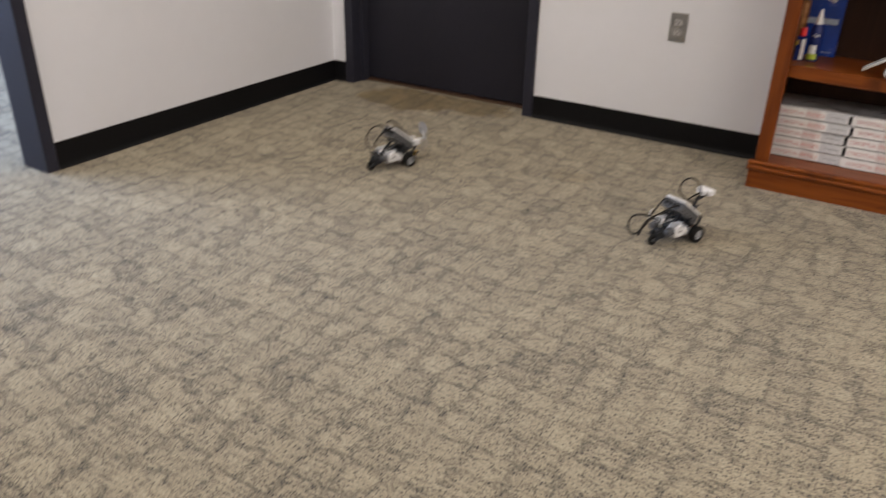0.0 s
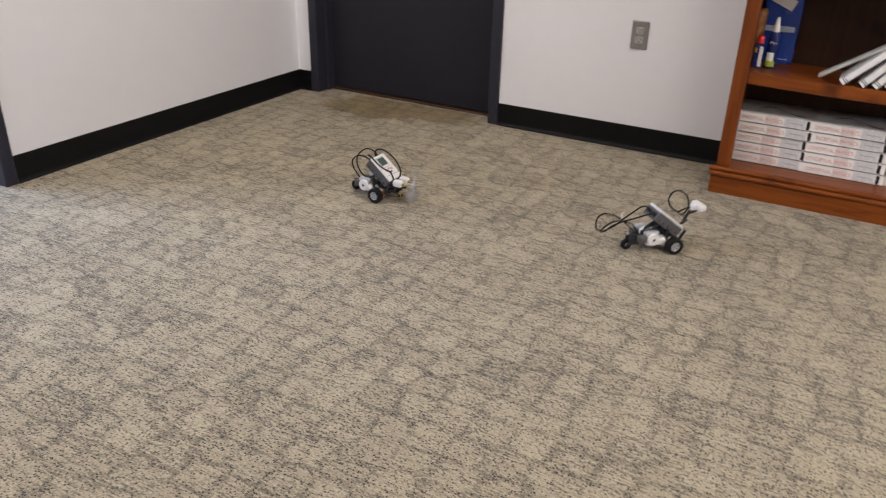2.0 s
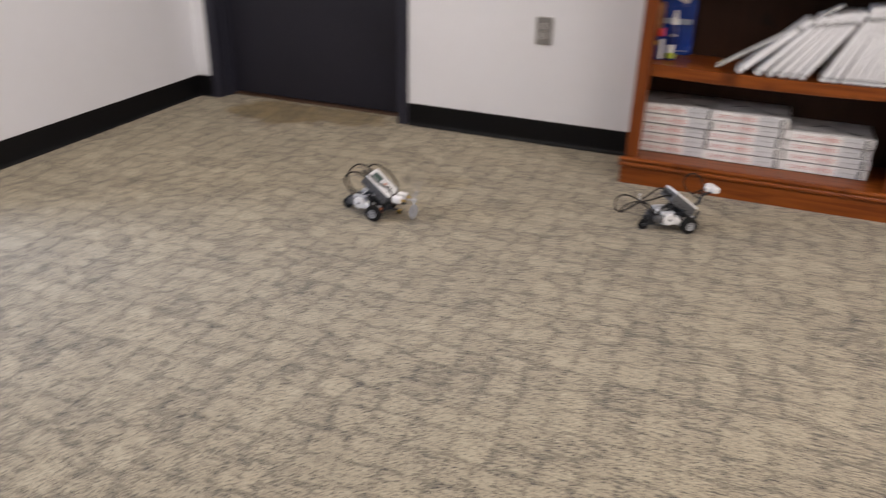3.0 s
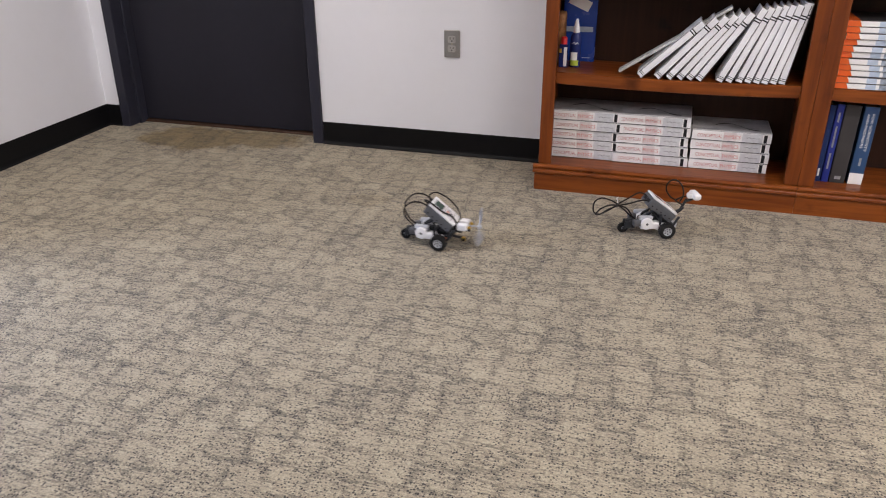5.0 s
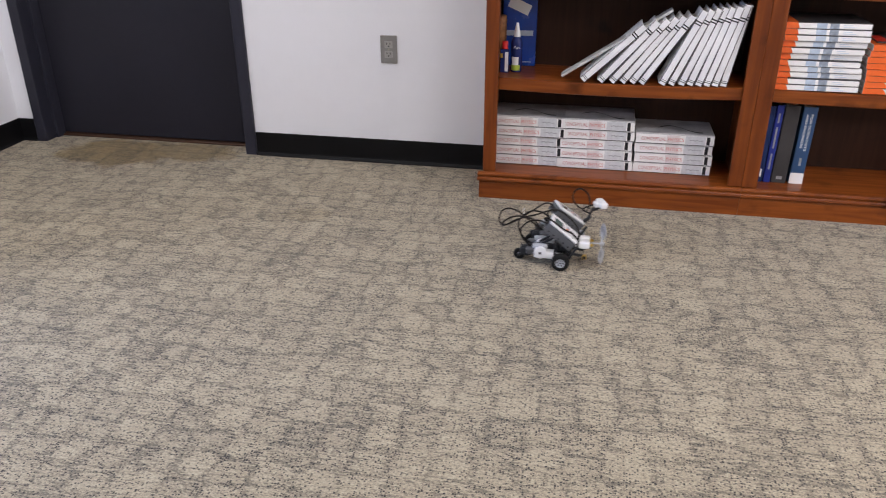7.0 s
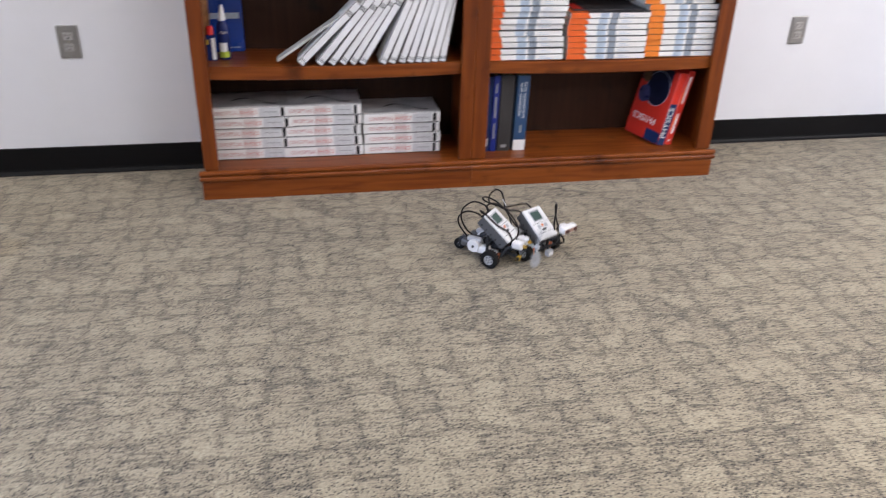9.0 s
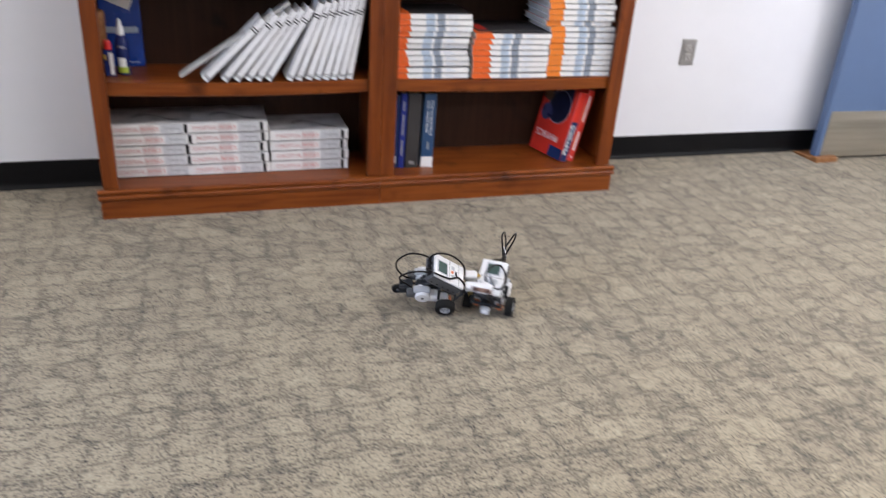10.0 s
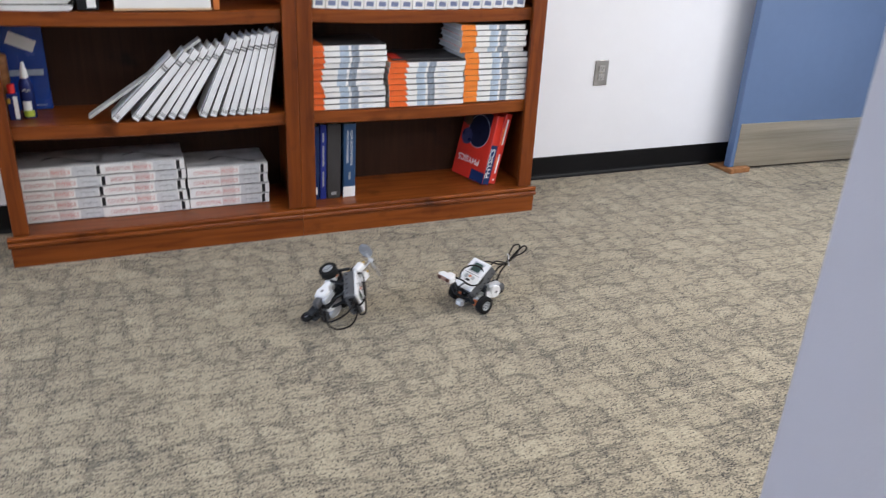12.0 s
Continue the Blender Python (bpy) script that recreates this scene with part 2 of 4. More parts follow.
CARPET = carpet_material()
WALL = material("wall_paint", (0.775, 0.79, 0.83), 0.6, vary=0.04, scale=1.5, bump=0.25, bump_scale=260)
PARTITION = material("lavender_grey_paint", (0.47, 0.455, 0.485), 0.6, vary=0.05, scale=2, bump=0.15, bump_scale=260)
CEILING = material("ceiling_tile", (0.78, 0.78, 0.76), 0.9, vary=0.08, scale=30, bump=0.5, bump_scale=150)
RUBBER_BASE = material("black_rubber_base", (0.007, 0.007, 0.008), 0.45, vary=0.3, scale=3, bump=0.05, bump_scale=60, spec=0.15)
SLATE = material("slate_door_paint", (0.021, 0.021, 0.030), 0.45, vary=0.15, scale=2.5, bump=0.08, bump_scale=300, spec=0.22)
SLATE_FRAME = material("slate_frame_paint", (0.030, 0.031, 0.045), 0.40, vary=0.18, scale=5, bump=0.06, bump_scale=300, spec=0.22)
BLUE_DOOR = material("blue_door_paint", (0.105, 0.168, 0.305), 0.5, vary=0.12, scale=2, bump=0.1, bump_scale=220)
STEEL = material("brushed_steel", (0.54, 0.50, 0.41), 0.42, metal=0.85, vary=0.3, scale=3, bump=0.12, bump_scale=90, stretch=(0.4, 1, 14))
PLATE_STEEL = material("outlet_plate_steel", (0.37, 0.365, 0.355), 0.38, metal=0.85, vary=0.15, scale=20)
OUTLET_GREY = material("outlet_grey_plastic", (0.41, 0.40, 0.39), 0.45)
CHERRY_X = wood("cherry_wood_long", (0.235, 0.062, 0.010), (0.135, 0.030, 0.005), 0.33, 0)
CHERRY_Z = wood("cherry_wood_upright", (0.190, 0.046, 0.0075), (0.105, 0.022, 0.004), 0.33, 2)
# back panels: the shade inside the compartments is mixed into this darker stain
CHERRY_BACK_SHADED = wood("cherry_back_shaded", (0.040, 0.0128, 0.0036), (0.027, 0.0080, 0.0025), 0.6, 2)
OAK = wood("oak_block", (0.36, 0.17, 0.07), (0.2, 0.085, 0.03), 0.5, 1)
PAPER = material("page_edges", (0.66, 0.63, 0.56), 0.9, vary=0.2, scale=300, stretch=(1, 1, 6))
WHITE_COVER = material("white_book_cover", (0.79, 0.785, 0.77), 0.32, vary=0.06, scale=12)
GREY_COVER = material("pale_grey_cover", (0.79, 0.80, 0.815), 0.42, vary=0.12, scale=10)
ORANGE_COVER = material("orange_cover", (0.78, 0.13, 0.02), 0.35, vary=0.1, scale=15)
AMBER_COVER = material("amber_cover", (0.80, 0.22, 0.025), 0.35, vary=0.1, scale=15)
RED_COVER = material("red_cover", (0.62, 0.035, 0.02), 0.3, vary=0.15, scale=9)
NAVY_COVER = material("navy_cover", (0.012, 0.03, 0.11), 0.4, vary=0.2, scale=12, spec=0.22)
ROYAL_COVER = material("royal_blue_cover", (0.02, 0.035, 0.24), 0.4, vary=0.2, scale=12, spec=0.22)
TEAL_COVER = material("steel_blue_cover", (0.018, 0.065, 0.16), 0.4, vary=0.2, scale=12)
CHARCOAL = material("charcoal_cover", (0.05, 0.048, 0.05), 0.5, vary=0.2, scale=12, spec=0.22)
INK_BLACK = material("black_ink", (0.02, 0.02, 0.022), 0.4, spec=0.15)
INK_RED = material("faded_red_ink", (0.64, 0.27, 0.24), 0.4)
INK_MAROON = material("maroon_ink", (0.56, 0.27, 0.26), 0.4)
INK_GREY = material("grey_print", (0.36, 0.37, 0.38), 0.4, vary=0.4, scale=60)
INK_PALE = material("pale_blue_print", (0.48, 0.58, 0.70), 0.4, vary=0.25, scale=60)
DARK_PRINT = material("dark_photograph_print", (0.060, 0.057, 0.060), 0.35, vary=0.7, scale=12, spec=0.3)
INK_WHITE = material("white_ink", (0.78, 0.78, 0.77), 0.4)
INK_BLUE = material("blue_grey_print", (0.15, 0.18, 0.30), 0.4)
BOX_BLUE = material("glossy_blue_card", (0.012, 0.060, 0.36), 0.25, vary=0.3, scale=14)
BOTTLE_BLUE = material("dark_blue_plastic", (0.015, 0.025, 0.12), 0.25, vary=0.1, scale=20, spec=0.22)
GREEN_LABEL = material("lime_label", (0.42, 0.52, 0.05), 0.4, vary=0.15, scale=30)
RED_PLASTIC = material("red_plastic", (0.6, 0.02, 0.02), 0.3)
WHITE_PLASTIC = material("white_plastic", (0.76, 0.765, 0.775), 0.3, vary=0.05, scale=40)
LIGHT_GREY = material("light_grey_plastic", (0.44, 0.46, 0.49), 0.35, vary=0.08, scale=40)
MID_GREY = material("mid_grey_plastic", (0.098, 0.102, 0.110), 0.38, vary=0.12, scale=40, spec=0.22)
GEAR_GREY = material("gear_grey_plastic", (0.085, 0.088, 0.095), 0.4, vary=0.15, scale=40)
DARK_GREY = material("dark_grey_plastic", (0.030, 0.033, 0.038), 0.38, vary=0.15, scale=40, spec=0.22)
BLACK_PLASTIC = material("black_plastic", (0.015, 0.015, 0.017), 0.35, vary=0.2, scale=40, spec=0.15)
TYRE_RUBBER = material("tyre_rubber", (0.014, 0.014, 0.014), 0.7, vary=0.2, scale=60, bump=0.2, bump_scale=400, spec=0.15)
CABLE_BLACK = material("cable_sheath", (0.013, 0.011, 0.010), 0.38, spec=0.15)
ORANGE_PLASTIC = material("orange_plastic", (0.62, 0.19, 0.075), 0.4)
YELLOW_PLASTIC = material("yellow_plastic", (0.42, 0.26, 0.03), 0.4)
SCREEN_GREEN = material("lcd_screen", (0.06, 0.10, 0.088), 0.12, vary=0.1, scale=60)
BLADE_GREY = material("blade_plastic", (0.30, 0.31, 0.33), 0.28, vary=0.1, scale=30)
DIFFUSER = glow("light_diffuser", (1.0, 0.96, 0.9), 3.0)


# ---- mesh helpers ----
def finish(name, bm, mat, smooth=False):
    me = bpy.data.meshes.new(name)
    bmesh.ops.recalc_face_normals(bm, faces=bm.faces[:])
    for f in bm.faces:
        f.smooth = smooth
    bm.to_mesh(me)
    bm.free()
    me.materials.append(mat)
    return me


def part(name, bm, mat, parent=None, label="", smooth=False, at=None):
    """Links a bmesh as one mesh object under a thing or a part."""
    ob = new(name, finish(name, bm, mat, smooth))
    ob.parent = parent
    if at is not None:
        ob.matrix_basis = at
    if label:
        tagged(ob, label=label)
    return ob


def thing(name, label, category, group="", at=None):
    ob = new(name)
    tagged(ob, label=label, category=category, group=group)
    if at is not None:
        ob.matrix_basis = at
    return ob


def box(bm, x0, x1, y0, y1, z0, z1, bevel=0.0, seg=1, m=None):
    mid, size = Vector(((x0 + x1) / 2, (y0 + y1) / 2, (z0 + z1) / 2)), (abs(x1 - x0), abs(y1 - y0), abs(z1 - z0))
    mat = Matrix.Translation(mid) @ Matrix.Diagonal((*size, 1))
    made = bmesh.ops.create_cube(bm, size=1, matrix=(m @ mat) if m else mat)["verts"]
    if bevel:
        edges = list({e for v in made for e in v.link_edges})
        bmesh.ops.bevel(bm, geom=edges, offset=bevel, segments=seg, affect="EDGES", profile=0.5)
    return bm


def boxes(*specs, bevel=0.0, seg=1):
    bm = bmesh.new()
    for s in specs:
        box(bm, *s, bevel=bevel, seg=seg)
    return bm


def lathe(bm, profile, m, seg=24):
    """Turns (radius, height) pairs round the z axis of the pose m."""
    rings = []
    for r, h in profile:
        if r < 1e-6:
            rings.append([bm.verts.new(m @ Vector((0, 0, h)))])
        else:
            rings.append([bm.verts.new(m @ Vector((r * math.cos(2 * math.pi * i / seg), r * math.sin(2 * math.pi * i / seg), h))) for i in range(seg)])
    for a, b in zip(rings, rings[1:]):
        for i in range(seg):
            j = (i + 1) % seg
            if len(a) == 1 and len(b) == 1:
                continue
            if len(a) == 1:
                bm.faces.new((a[0], b[j], b[i]))
            elif len(b) == 1:
                bm.faces.new((a[i], a[j], b[0]))
            else:
                bm.faces.new((a[i], a[j], b[j], b[i]))
    return bm


def extrude_profile(bm, pts, x0, x1):
    """A profile of (y, z) pairs drawn out along x."""
    a = [bm.verts.new((x0, y, z)) for y, z in pts]
    b = [bm.verts.new((x1, y, z)) for y, z in pts]
    for i in range(len(pts)):
        j = (i + 1) % len(pts)
        bm.faces.new((a[i], a[j], b[j], b[i]))
    bm.faces.new(a[::-1])
    bm.faces.new(b)
    return bm


def tube(bm, points, r, seg=7, fine=7):
    """A round cable through the points, smoothly."""
    p = [Vector(q) for q in points]
    p = [2 * p[0] - p[1], *p, 2 * p[-1] - p[-2]]
    line = []
    for i in range(1, len(p) - 2):
        for k in range(fine):
            t = k / fine
            line.append(0.5 * (2 * p[i] + (p[i + 1] - p[i - 1]) * t + (2 * p[i - 1] - 5 * p[i] + 4 * p[i + 1] - p[i + 2]) * t * t
                               + (3 * p[i] - p[i - 1] - 3 * p[i + 1] + p[i + 2]) * t ** 3))
    line.append(p[-2])
    rings, side = [], Vector((0.3, 0.2, 0.93))
    for i, c in enumerate(line):
        way = (line[min(i + 1, len(line) - 1)] - line[max(i - 1, 0)]).normalized()
        side = (side - way * side.dot(way)).normalized()
        up = way.cross(side)
        rings.append([bm.verts.new(c + r * (math.cos(2 * math.pi * k / seg) * side + math.sin(2 * math.pi * k / seg) * up)) for k in range(seg)])
    for a, b in zip(rings, rings[1:]):
        for k in range(seg):
            bm.faces.new((a[k], a[(k + 1) % seg], b[(k + 1) % seg], b[k]))
    bm.faces.new(rings[0][::-1])
    bm.faces.new(rings[-1])
    return bm


def lettering(name, words, size, mat, parent, m, width=None, label=""):
    """Words in the built-in font as a thin mesh; size is the height of capitals, width the length of the line."""
    cu = bpy.data.curves.new(name, "FONT")
    cu.body, cu.size, cu.extrude = words, size * 1.42, 0.0003
    tmp = new(name, cu)
    me = bpy.data.meshes.new_from_object(tmp.evaluated_get(bpy.context.evaluated_depsgraph_get()))
    bpy.data.objects.remove(tmp)
    bpy.data.curves.remove(cu)
    xs = [v.co.x for v in me.vertices]
    s = width / (max(xs) - min(xs)) if width else 1
    for v in me.vertices:
        v.co.x = (v.co.x - min(xs)) * s
    me.materials.clear()
    me.materials.append(mat)
    ob = new(name, me)
    ob.parent = parent
    ob.matrix_basis = m
    if label:
        tagged(ob, label=label)
    return ob


def structure(name, bm, mat, label, category):
    ob = new(name, finish(name, bm, mat))
    return tagged(ob, label=label, category=category, kind="structure")


# ---- the rooms ----
XA, YS, T = -1.776, -6.6, 0.13
XW = -4.2                       # far wall of the next room
D0, D1, DH = -1.640, -0.640, 2.06    # clear width of the far door's frame
O0, O1 = -1.722, -2.70          # clear width of the doorway to the next room


def rooms():
    bm = bmesh.new()
    box(bm, XW - 0.2, XE + 0.2, YS - 0.2, 0.4, -0.12, 0)
    structure("floor", bm, CARPET, "beige and grey patterned loop-pile carpet with brown spill stains", "carpet")
    structure("wall_north", boxes((XA, D0 - 0.02, 0, T, 0, CEIL), (D1 + 0.02, 1.43, 0, T, 0, CEIL), (1.43, XE, 0.03, T, 0, CEIL), (D0 - 0.02, D1 + 0.02, 0, T, DH + 0.02, CEIL)), WALL,
              "off-white painted wall with a dark door and outlets", "wall")
    structure("wall_west", boxes((XA - T, XA, O0 + 0.02, T, 0, CEIL), (XA - T, XA, YS, O1 - 0.02, 0, CEIL), (XA - T, XA, O1 - 0.02, O0 + 0.02, DH + 0.02, CEIL)), WALL,
              "off-white painted wall ending at a dark door frame", "wall")
    structure("wall_east", boxes((XE, XE + T, YS, -2.6, 0, CEIL), (XE, XE + T, -1.3, T, 0, CEIL), (XE, XE + T, -2.6, -1.3, 0, 0.9), (XE, XE + T, -2.6, -1.3, 2.2, CEIL)), WALL, "off-white painted wall with a window opening", "wall")
    structure("wall_south", boxes((XA - T, XE + T, YS - T, YS, 0, CEIL)), WALL, "plain off-white painted wall", "wall")
    structure("wall_behind_door", boxes((XA - T, 0, 0.38, 0.42, 0, CEIL)), WALL, "plain wall behind the closed door", "wall")
    structure("wall_next_room", boxes((XW - T, XW, YS, T, 0, CEIL), (XW, XA - T, T - 0.05, T + T, 0, CEIL), (XW, XA - T, YS - T, YS, 0, CEIL)), WALL,
              "bright off-white wall of the next room", "wall")
    structure("wall_partition", boxes((1.315, 1.46, -4.6, -2.615, 0, CEIL), bevel=0.004), PARTITION, "pale lavender-white end of a partition wall", "wall")
    structure("ceiling", boxes((XW - T, XE + T, YS - T, 0.42, CEIL, CEIL + 0.1)), CEILING, "white tiled office ceiling", "ceiling")


def cove_base(name, x0, x1, m):
    """Rubber cove base: thin upright face with a curved toe on the carpet."""
    prof = [(0, 0), (-0.016, 0), (-0.0155, 0.003), (-0.010, 0.007), (-0.006, 0.014), (-0.0045, 0.024), (-0.004, 0.100), (-0.0025, 0.104), (0, 0.104)]
    bm = extrude_profile(bmesh.new(), prof, x0, x1)
    bmesh.ops.transform(bm, matrix=m, verts=bm.verts[:])
    structure(name, bm, RUBBER_BASE, "black rubber cove baseboard along the wall", "baseboard")


def baseboards():
    cove_base("baseboard", D1 + 0.052, 0.49, Matrix())
    cove_base("baseboard", 2.36, XE, pose(0, 0.03, 0))
    cove_base("baseboard", XA, D0 - 0.052, Matrix())
    cove_base("baseboard", -0.001, 1.671, pose(XA, 0, 0, 0, 0, 90) @ pose(-1.671, 0, 0))
    cove_base("baseboard", 0, 3.8, pose(XA, -2.752, 0, 0, 0, 90) @ pose(-3.8, 0, 0))


def door_frame(name, m, clear, height, depth, label, stops=True):
    """Steel frame: two jambs and a head with a face on the wall, a reveal and a stop."""
    ob = tagged(new(name), label=label, category="door frame", kind="structure")
    ob.matrix_basis = m
    f = 0.05
    for sx, x in ((-1, 0.0), (1, clear)):
        bm = bmesh.new()
        a, b = (x - f, x) if sx < 0 else (x, x + f)
        box(bm, a, b, -0.014, depth, 0, height, 0.003)
        part("jamb", bm, SLATE_FRAME, ob)
        if not stops:
            continue
        bm = bmesh.new()
        a, b = (x + 0.0005, x + 0.015) if sx < 0 else (x - 0.015, x - 0.0005)
        box(bm, a, b, 0.055, 0.112, 0, height, 0.002)
        part("door_stop", bm, SLATE_FRAME, ob)
    part("head", boxes((-f, clear + f, -0.0135, depth, height, height + f), bevel=0.003), SLATE_FRAME, ob)
    return ob


def doors():
    door_frame("door_frame_1", pose(D0, 0, 0), D1 - D0, DH, T + 0.002, "slate-grey painted steel door frame")
    leaf = tagged(new("door_1"), label="closed slate-grey flush door in its frame", category="door", kind="structure")
    part("leaf", boxes((D0 + 0.004, D1 - 0.004, 0.115, 0.16, 0.012, DH - 0.004), bevel=0.002), SLATE, leaf)
    structure("threshold", boxes((D0 + 0.001, D1 - 0.001, 0.088, 0.168, 0.0005, 0.009), bevel=0.003), material("bronze_threshold", (0.085, 0.040, 0.022), 0.45, metal=0.4, vary=0.3, scale=9), "brown metal threshold under the dark door", "threshold")
    door_frame("door_frame_2", pose(XA, O1, 0, 0, 0, 90), O0 - O1, DH, T + 0.004, "dark slate-painted frame of an open doorway", False)


def outlet(x, z, y=0.0):
    ob = thing("wall_outlet", "grey steel duplex outlet plate screwed to the wall", "outlet", "wall outlets", pose(x, y - 0.0005, z))
    bm = bmesh.new()
    box(bm, -0.035, 0.035, -0.006, 0, -0.0572, 0.0572, 0.003, 2)
    part("plate", bm, PLATE_STEEL, ob)
    for s in (-1, 1):
        bm = bmesh.new()
        box(bm, -0.0165, 0.0165, -0.0085, -0.0058, s * 0.0195 - 0.0135, s * 0.0195 + 0.0135, 0.004, 2)
        r = part("receptacle", bm, OUTLET_GREY, ob)
        bm = boxes((-0.008, -0.0055, -0.0089, -0.0083, s * 0.0195, s * 0.0195 + 0.008), (0.0055, 0.008, -0.0089, -0.0083, s * 0.0195, s * 0.0195 + 0.0075),
                   (-0.0025, 0.0025, -0.0089, -0.0083, s * 0.0195 - 0.009, s * 0.0195 - 0.004))
        tagged(part("slots", bm, INK_BLACK, r), kind="stuff")
    part("screw", lathe(bmesh.new(), [(0, 0.0075), (0.003, 0.007), (0.0035, 0.0055)], pose(0, 0, 0, 90), 10), STEEL, ob)


def blue_door():
    ob = thing("blue_door", "blue painted door leaf with a steel kick plate, open against the wall", "door", at=pose(3.628, -0.060, 0, 0, 0, -2.5))
    part("leaf", boxes((0, 0.914, -0.045, 0, 0.012, 2.05), bevel=0.003), BLUE_DOOR, ob)
    part("kick_plate", boxes((0.022, 0.892, -0.0475, -0.0452, 0.0125, 0.236), bevel=0.0008), STEEL, ob, "brushed steel kick plate, scuffed")
    w = thing("door_wedge", "brown wooden block wedged under the blue door", "door stop", at=pose(3.59, -0.158, 0, 0, 0, 2))
    bm = extrude_profile(bmesh.new(), [(0, 0), (0, 0.024), (0.03, 0.026), (0.045, 0.011), (0.155, 0.009), (0.155, 0)], 0, 0.125)
    bmesh.ops.bevel(bm, geom=bm.edges[:], offset=0.002, segments=1, affect="EDGES")
    part("block", bm, OAK, w)


def ceiling_lights():
    for x, y, _ in TROFFERS:
        ob = thing("ceiling_light", "white recessed fluorescent ceiling light, switched on", "ceiling light", "ceiling lights", pose(x, y, CEIL))
        part("frame", boxes((-0.61, 0.61, -0.305, -0.285, -0.016, -0.001), (-0.61, 0.61, 0.285, 0.305, -0.016, -0.001),
                            (-0.61, -0.59, -0.284, 0.284, -0.016, -0.001), (0.59, 0.61, -0.284, 0.284, -0.016, -0.001)), CEILING, ob)
        part("diffuser", boxes((-0.588, 0.588, -0.283, 0.283, -0.010, -0.004)), DIFFUSER, ob)


# ---- bookcases ----
SHELF_1, SHELF_2, DECK = 0.465, 0.816, 0.106
X1, X2, X3 = 0.471, 1.428, 2.388
SAG = 0.009


def shelf_z(top, x):
    """Height of a sagging shelf's upper face at x."""
    a, b = (X1, X2) if x < X2 else (X2, X3)
    return top - SAG * (1 - ((2 * x - a - b) / (b - a - 0.04)) ** 2)


def bookcase(x0, left, right, width, joint_left, joint_right):
    """One unit: x0 its outer side, left and right the widths of its stiles."""
    ob = thing("bookcase", "tall cherry-stained wooden bookcase with a moulded plinth", "bookcase", "bookcases", pose(x0, 0, 0))
    a, b, h = 0.0 if joint_left else 0.006, width if joint_right else width - 0.006, 2.08
    for sx in (a, b - 0.019):
        part("side_panel", boxes((sx, sx + 0.019, -0.298, -0.012, 0.0, h), bevel=0.001), CHERRY_Z, ob)
    # back panel in the cherry colour darkened for the compartment's shade
    part("back_panel", boxes((a + 0.0192, b - 0.0192, -0.024, -0.013, 0.09, h)), CHERRY_BACK_SHADED, ob)
    part("stile", boxes((a, left, -0.318, -0.2985, DECK + 0.0005, h), bevel=0.003, seg=2), CHERRY_Z, ob)
    part("stile", boxes((width - right, b, -0.318, -0.2985, DECK + 0.0005, h), bevel=0.003, seg=2), CHERRY_Z, ob)
    part("deck", boxes((a + 0.0195, b - 0.0195, -0.3175, -0.025, 0.082, DECK)), CHERRY_X, ob)
    for top in (SHELF_1, SHELF_2, 1.17, 1.53, 1.86):
        bm = bmesh.new()
        n = 12
        x_a, x_b = a + 0.0198, b - 0.0198
        rows = []
        for i in range(n + 1):
            x = x_a + (x_b - x_a) * i / n
            sag = -SAG * (1 - (2 * i / n - 1) ** 2)
            lip = 0.045
            rows.append([bm.verts.new((x, y, z + sag)) for y, z in
                         ((-0.026, top), (-0.2935, top), (-0.297, top - 0.003), (-0.297, top - lip + 0.003), (-0.2935, top - lip), (-0.275, top - lip), (-0.275, top - 0.022), (-0.026, top - 0.022))])
        for r, s in zip(rows, rows[1:]):
            for k in range(8):
                bm.faces.new((r[k], r[(k + 1) % 8], s[(k + 1) % 8], s[k]))
        bm.faces.new(rows[0]), bm.faces.new(rows[-1][::-1])
        part("shelf", bm, CHERRY_X, ob)
    part("top_panel", boxes((-0.01, width + 0.01 if not joint_right else width, -0.335, -0.012, h + 0.001, h + 0.03), bevel=0.004), CHERRY_X, ob)
    # plinth with an ogee strip above it
    p = [(-0.012, 0), (-0.327, 0), (-0.3275, 0.002), (-0.3275, 0.064), (-0.325, 0.068), (-0.3185, 0.0685), (-0.012, 0.0685)]
    part("plinth", extrude_profile(bmesh.new(), p, -0.006 if not joint_left else 0.0005, width + 0.006 if not joint_right else width - 0.0005), CHERRY_X, ob)
    p = [(-0.3188, 0.069), (-0.327, 0.069), (-0.3345, 0.0715), (-0.3375, 0.077), (-0.3365, 0.083), (-0.3335, 0.0865), (-0.3275, 0.0878), (-0.3275, 0.0895), (-0.3315, 0.091),
         (-0.3340, 0.0955), (-0.3330, 0.101), (-0.3295, 0.1045), (-0.3255, 0.1058), (-0.3188, 0.1058)]
    part("moulding", extrude_profile(bmesh.new(), p, -0.012 if not joint_left else 0.0005, width + 0.012 if not joint_right else width - 0.0005), CHERRY_X, ob)


# ---- books: spine along x, its face at y = 0 looking to -y, thickness along z ----
def hardback(name, label, length, depth, thick, cover, group=""):
    """A bound book: boards and spine as one cover, and a page block set back inside it."""
    ob = thing(name, label, "book", group)
    c, e = 0.0028, min(0.0034, thick * 0.16)
    bm = bmesh.new()
    pts = [(depth, 0), (e, 0), (e * 0.3, e * 0.3), (0, e), (0, thick - e), (e * 0.3, thick - e * 0.3), (e, thick), (depth, thick), (depth, thick - c), (c, thick - c), (c, c), (depth, c)]
    extrude_profile(bm, pts, 0, length)
    part("cover", bm, cover, ob)
    part("page_block", boxes((0.004, length - 0.004, c + 0.0003, depth - 0.004, c + 0.0003, thick - c - 0.0003)), PAPER, ob)
    return ob


